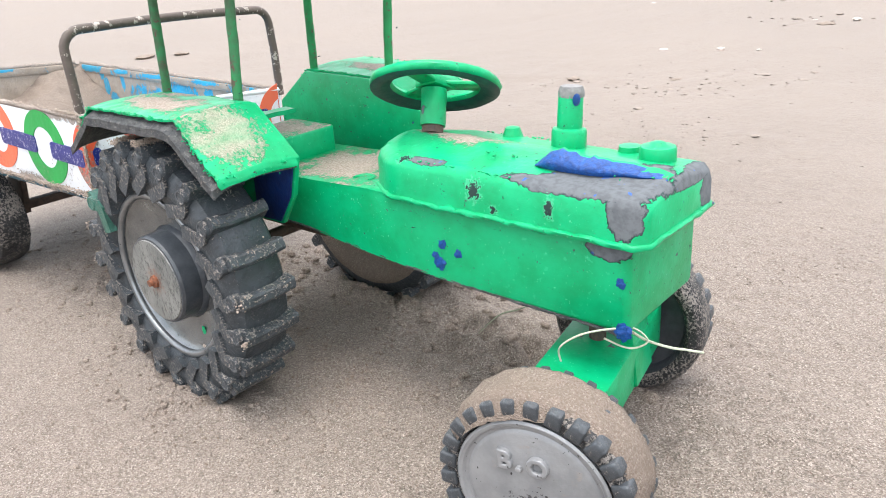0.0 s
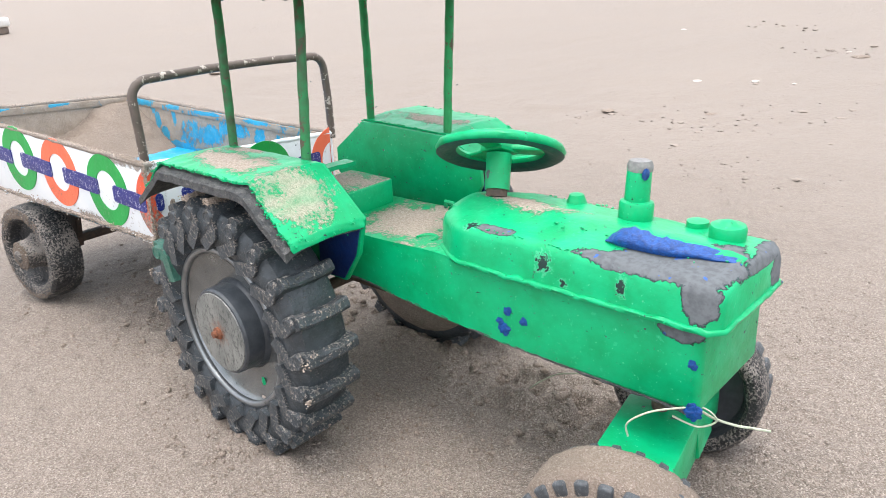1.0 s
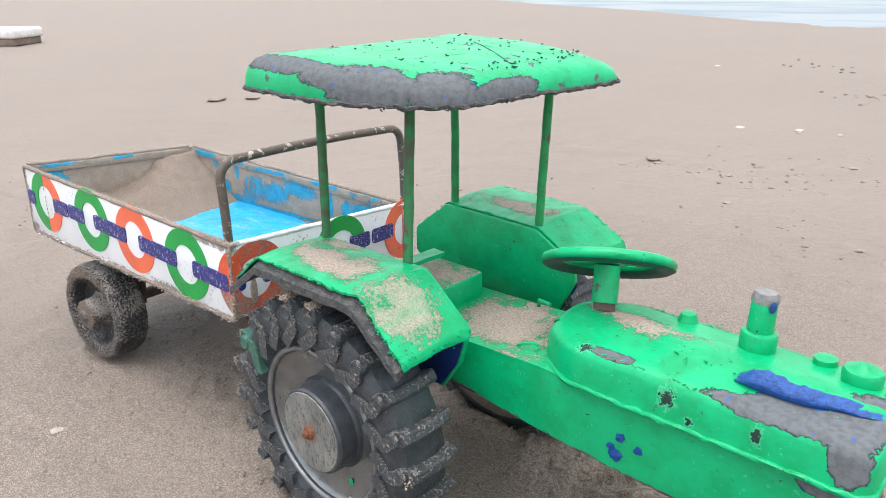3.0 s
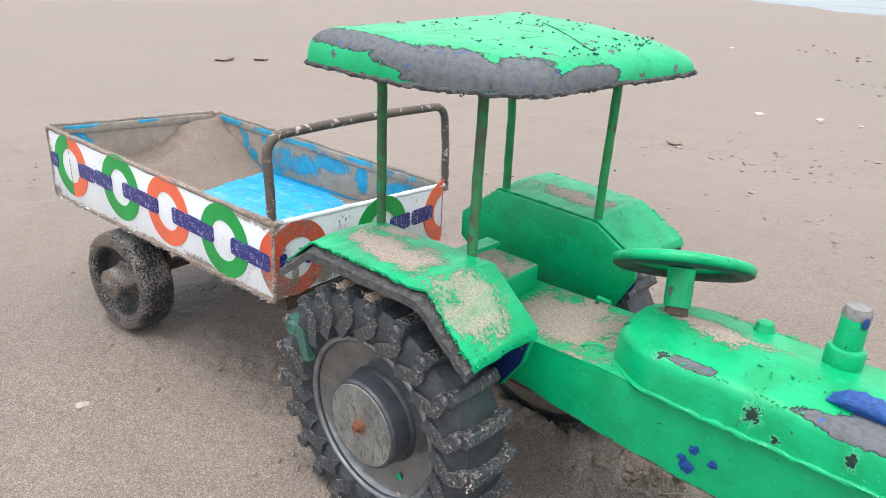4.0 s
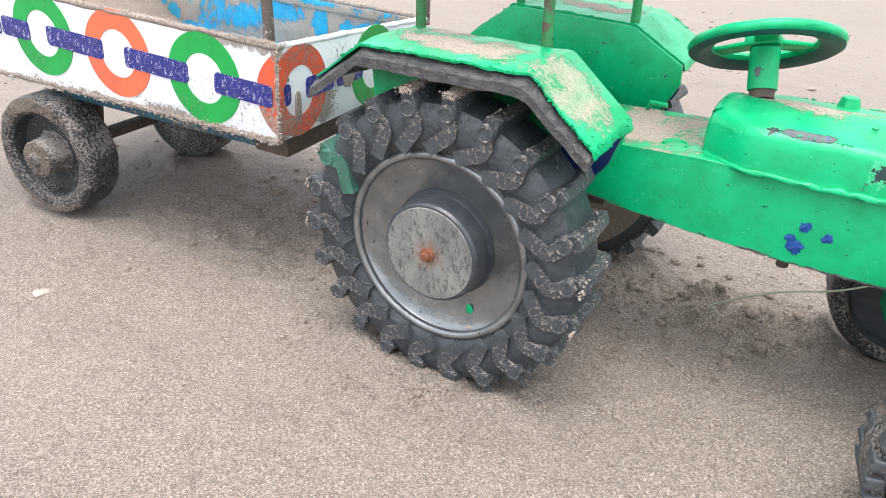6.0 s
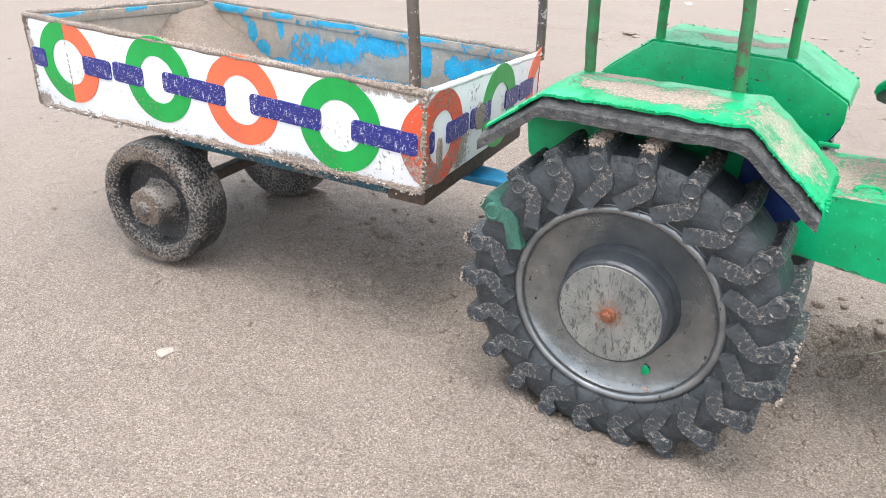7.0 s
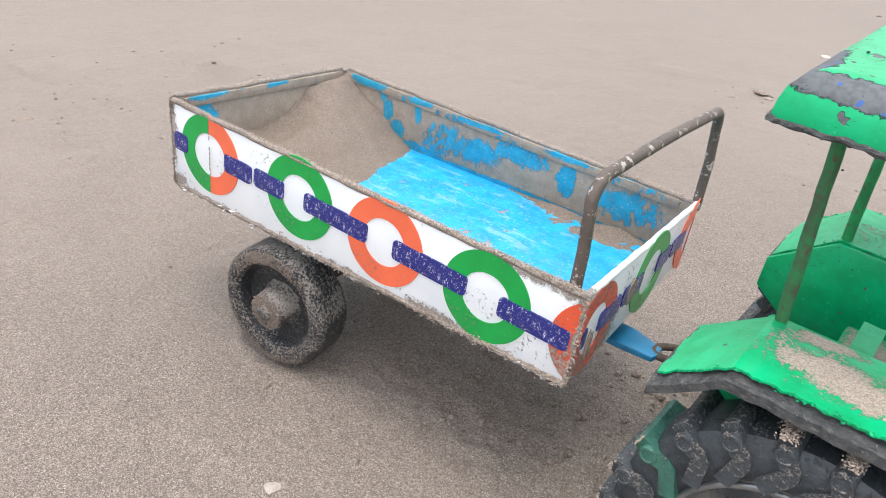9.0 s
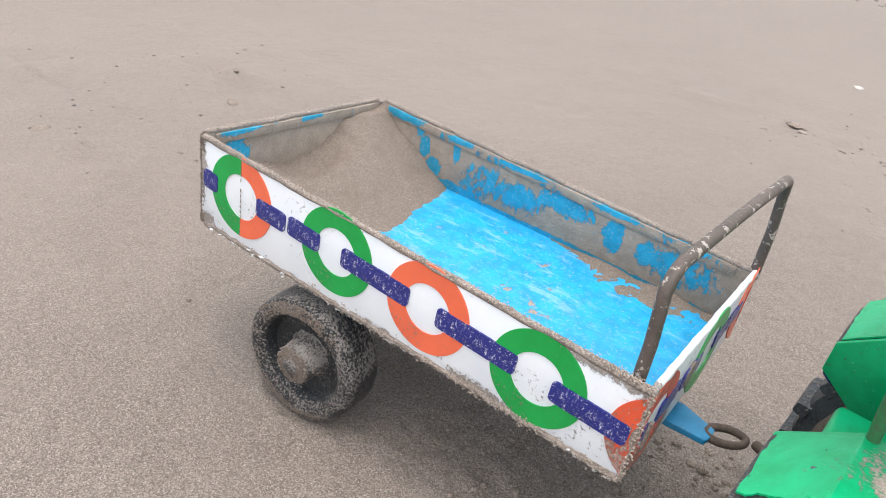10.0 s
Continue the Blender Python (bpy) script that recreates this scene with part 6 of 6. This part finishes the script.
# sand in the trailer
def heap_height(x, y):
    """Height of the sand over the trailer's floor, in the trailer's own metres."""
    u = (x - XB) / 0.125
    left = (y + YW) / (2 * YW)
    edge = 0.74 + 0.09 * noise.noise((y * 25, 1.5, 0)) + 0.05 * left - 0.34 * max(0, left - 0.75)
    h = 0.050 * max(0, 1 - u / edge) ** 1.15 * (0.50 + 0.50 * left ** 1.6)
    h += 0.004 * math.exp(-((x + 0.150) / 0.012) ** 2 - ((y - 0.068) / 0.014) ** 2) + 0.0022 * noise.noise((x * 120, y * 120, 9)) * max(0, 1 - u)
    h += 0.006 * math.exp(-((x + 0.13) / 0.03) ** 2 - ((y - 0.045) / 0.04) ** 2)
    hollow = max(0.0, 1 - math.hypot((x + 0.158) / 0.026, (y - 0.002) / 0.040))
    h -= 0.012 * min(1.0, hollow * 1.7)
    h += 0.0045 * max(0, noise.noise((x * 95, y * 95, 4.5))) * min(1, max(0, (y - 0.02) / 0.03)) * max(0, 1 - (x - XB) / 0.07)
    h += 0.0025 * noise.noise((x * 60, y * 60, 0)) * min(1, h / 0.01) + 0.0008 * noise.noise((x * 250, y * 250, 2))
    h += max(0, 0.006 - abs(y - YW) * 0.35) * min(1, max(0, x / 0.05)) * (0.6 + 0.6 * noise.noise((x * 40, 8, 8)))
    h += 0.0026 * math.exp(-((x - 0.10) / 0.045) ** 2 - ((y - 0.070) / 0.010) ** 2) * (0.8 + 0.8 * noise.noise((x * 70, y * 70, 5)))
    return min(h, top_z(y, x) - ZB - 0.004) - 0.0012


bm = bmesh.new()
nx, ny = 110, 64
grid = [[bm.verts.new((XB + TH + (XF - XB - 2 * TH) * i / nx, (-YW + TH) + (2 * YW - 2 * TH) * j / ny, 0)) for j in range(ny + 1)] for i in range(nx + 1)]
for row in grid:
    for v in row:
        v.co.z = ZB + 0.003 + max(-0.002, heap_height(v.co.x, v.co.y))
for i in range(nx):
    for j in range(ny):
        bm.faces.new((grid[i][j], grid[i + 1][j], grid[i + 1][j + 1], grid[i][j + 1]))
heap = part("sand_heap", bm, M_HEAP, None, "", 180, at=TL)
tagged(heap, "heap of brown sand sloping down inside the trailer", "sand", kind="stuff")


# ---- loose things on the sand ----
def lump_mesh(bm, at, r, seed, flat=0.7, sub=1):
    made = bmesh.ops.create_icosphere(bm, subdivisions=sub, radius=r)["verts"]
    for v in made:
        k = 1 + 0.45 * noise.noise(v.co / r * 1.3 + Vector((seed, seed * 0.7, 0)))
        v.co = Vector((v.co.x * k, v.co.y * k * 0.9, v.co.z * k * flat)) + Vector(at)


def ground_z(x, y):
    return float(ground_height(np.array([x]), np.array([y]))[0])


def scatter(name, spots, lab, mat=None):
    """Lumps of (x, y, radius, flatness, sink) laid on the sand in one mesh."""
    zs = ground_height(np.array([s[0] for s in spots]), np.array([s[1] for s in spots]))
    ob = lumps(name, [((x, y, float(z) + r * up), r, i, flat) for i, ((x, y, r, flat, up), z) in enumerate(zip(spots, zs))], mat or M_GROUND)
    return tagged(ob, lab, "sand", kind="stuff")


rng = random.Random(5)
spots = []
for i in range(420):
    cx, cy, spread = rng.choice(((DIG[0], DIG[1], 0.035), (DIG[0], DIG[1], 0.05), (-0.235, 0.30, 0.04), (-0.46, 0.345, 0.025), (-0.33, 0.36, 0.03), (-0.55, 0.26, 0.08)))
    r = rng.uniform(0.0008, 0.0022) * (2.6 if rng.random() < 0.2 else 1)
    spots.append((rng.gauss(cx, spread), rng.gauss(cy, spread * 0.8), r, 0.65, 0.08))
for i in range(1300):
    r = rng.uniform(0.0005, 0.0014) * (2.4 if rng.random() < 0.14 else 1)
    spots.append((rng.gauss(-0.56, 0.11), rng.gauss(0.24, 0.055), r, 0.65, 0.12))
for cx, cy, sx, sy, count in ((-0.30, 0.26, 0.05, 0.05, 220), (-0.37, 0.15, 0.05, 0.015, 120), (-0.27, 0.20, 0.025, 0.03, 90), (-0.44, 0.24, 0.03, 0.04, 120)):
    for i in range(count):
        r = rng.uniform(0.0007, 0.002) * (1.7 if rng.random() < 0.12 else 1)
        spots.append((rng.gauss(cx, sx), rng.gauss(cy, sy), r, 0.7, 0.15))
scatter("sand_clods", spots, "small clods of damp sand under the tractor and trailer", M_CLOD)

spots = []
for i in range(7000):
    d = 0.03 + rng.random() ** 2.6 * 4.5
    a = rng.uniform(0, 2 * math.pi)
    r = rng.uniform(0.0005, 0.0011) * (1 + d * 0.45) * (1.4 if rng.random() < 0.03 else 1)
    spots.append((-0.45 + d * math.cos(a), 0.25 + d * math.sin(a), r, 0.4, 0.05))
for cx, cy, spread, count, size in ((-0.55, 1.2, 0.12, 60, 0.0034), (-0.38, 1.35, 0.09, 16, 0.003), (-0.38, 0.91, 0.09, 50, 0.0025), (-0.72, 1.18, 0.05, 16, 0.003), (-0.15, 0.55, 0.12, 500, 0.0013), (-0.02, 0.32, 0.09, 500, 0.0011), (-1.25, 0.3, 0.16, 70, 0.0025), (-0.82, 0.12, 0.12, 300, 0.0009), (-1.35, 0.55, 0.07, 20, 0.003), (-0.62, 2.2, 0.09, 24, 0.006), (-1.0, 2.75, 0.12, 20, 0.006)):
    for i in range(count):
        spots.append((rng.gauss(cx, spread), rng.gauss(cy, spread * 0.6), size * rng.uniform(0.4, 1.25), 0.45, 0.1))
scatter("sand_crumbs", spots, "scattered crumbs of damp sand")


def pebble(name, x, y, r, mat, lab, cat, seed, flat=0.5):
    bm2 = bmesh.new()
    lump_mesh(bm2, (0, 0, 0), r, seed, flat, 2)
    return tagged(part(name, bm2, mat, None, "", 60, at=pose(x, y, ground_z(x, y) + r * flat * 0.4, 0, 0, seed * 50)), lab, cat)


for i, (x, y, r) in enumerate(((-0.631, 1.614, 0.009), (-0.55, 1.62, 0.006), (-1.32, 2.63, 0.012), (-0.746, 1.579, 0.011), (-0.511, 2.168, 0.012), (-0.62, 2.2, 0.008))):
    pebble("shell_piece", x, y, r, M_SHELL, "pale broken shell lying on sand", "shell", i + 1, 0.35)
pebble("shell_piece", -0.617, 0.086, 0.0050, plain("sandy_shell", (0.42, 0.37, 0.32), (0.30, 0.26, 0.22), 0.7, 500), "pale sandy shell piece lying on sand", "shell", 1, 0.16)
for i, (x, y, r) in enumerate(((-1.219, 0.442, 0.009), (-1.13, 0.42, 0.010), (-1.248, 0.212, 0.010), (-0.734, 1.194, 0.013), (-0.571, 1.279, 0.010), (-2.063, 1.02, 0.03), (-2.0, 1.10, 0.026), (-0.56, 2.09, 0.024))):
    pebble("sand_lump", x, y, r, M_CLOD, "lump of damp sand on the beach", "sand lump", i + 11, 0.2)

for i, (x, y) in enumerate(((-1.325, 2.829), (-0.865, 2.651), (-0.676, 2.231), (-0.609, 2.153), (-0.585, 2.17), (-0.599, 2.336), (-0.674, 1.586), (-0.623, 1.597), (-0.715, 1.174), (-0.757, 1.129), (-0.583, 1.186), (-0.544, 1.205), (-0.49, 1.252), (-0.522, 1.128), (-0.505, 1.02), (-0.32, 1.138), (-0.371, 1.409), (-0.436, 1.35), (-0.34, 0.924), (-0.287, 0.915), (-0.367, 1.336))):
    pebble("sand_lump", x, y, (0.0036 + 0.0016 * ((i * 7) % 3)) * (0.55 + 0.45 * math.hypot(x, y)), M_DAMP, "small damp lump of sand", "sand lump", i + 31, 0.24)

# pale slab far off on the beach
slab = thing("foam_slab", pose(-5.2, 1.25, 0.0, 0, 0, 35) @ Matrix.Scale(0.8, 4), "weathered white slab lying far off on the beach", "slab")
part("slab_top", block(-0.34, 0.34, -0.16, 0.16, 0.05, 0.12, 0.02, 3), plain("weathered_white", (0.75, 0.75, 0.73), (0.6, 0.58, 0.55), 0.8, 20), slab, "", 40)
part("slab_base", block(-0.32, 0.32, -0.15, 0.15, 0.0, 0.05, 0.01), plain("brown_slab_base", (0.25, 0.19, 0.15), (0.15, 0.12, 0.1), 0.9, 20), slab, "brown underside", 40)
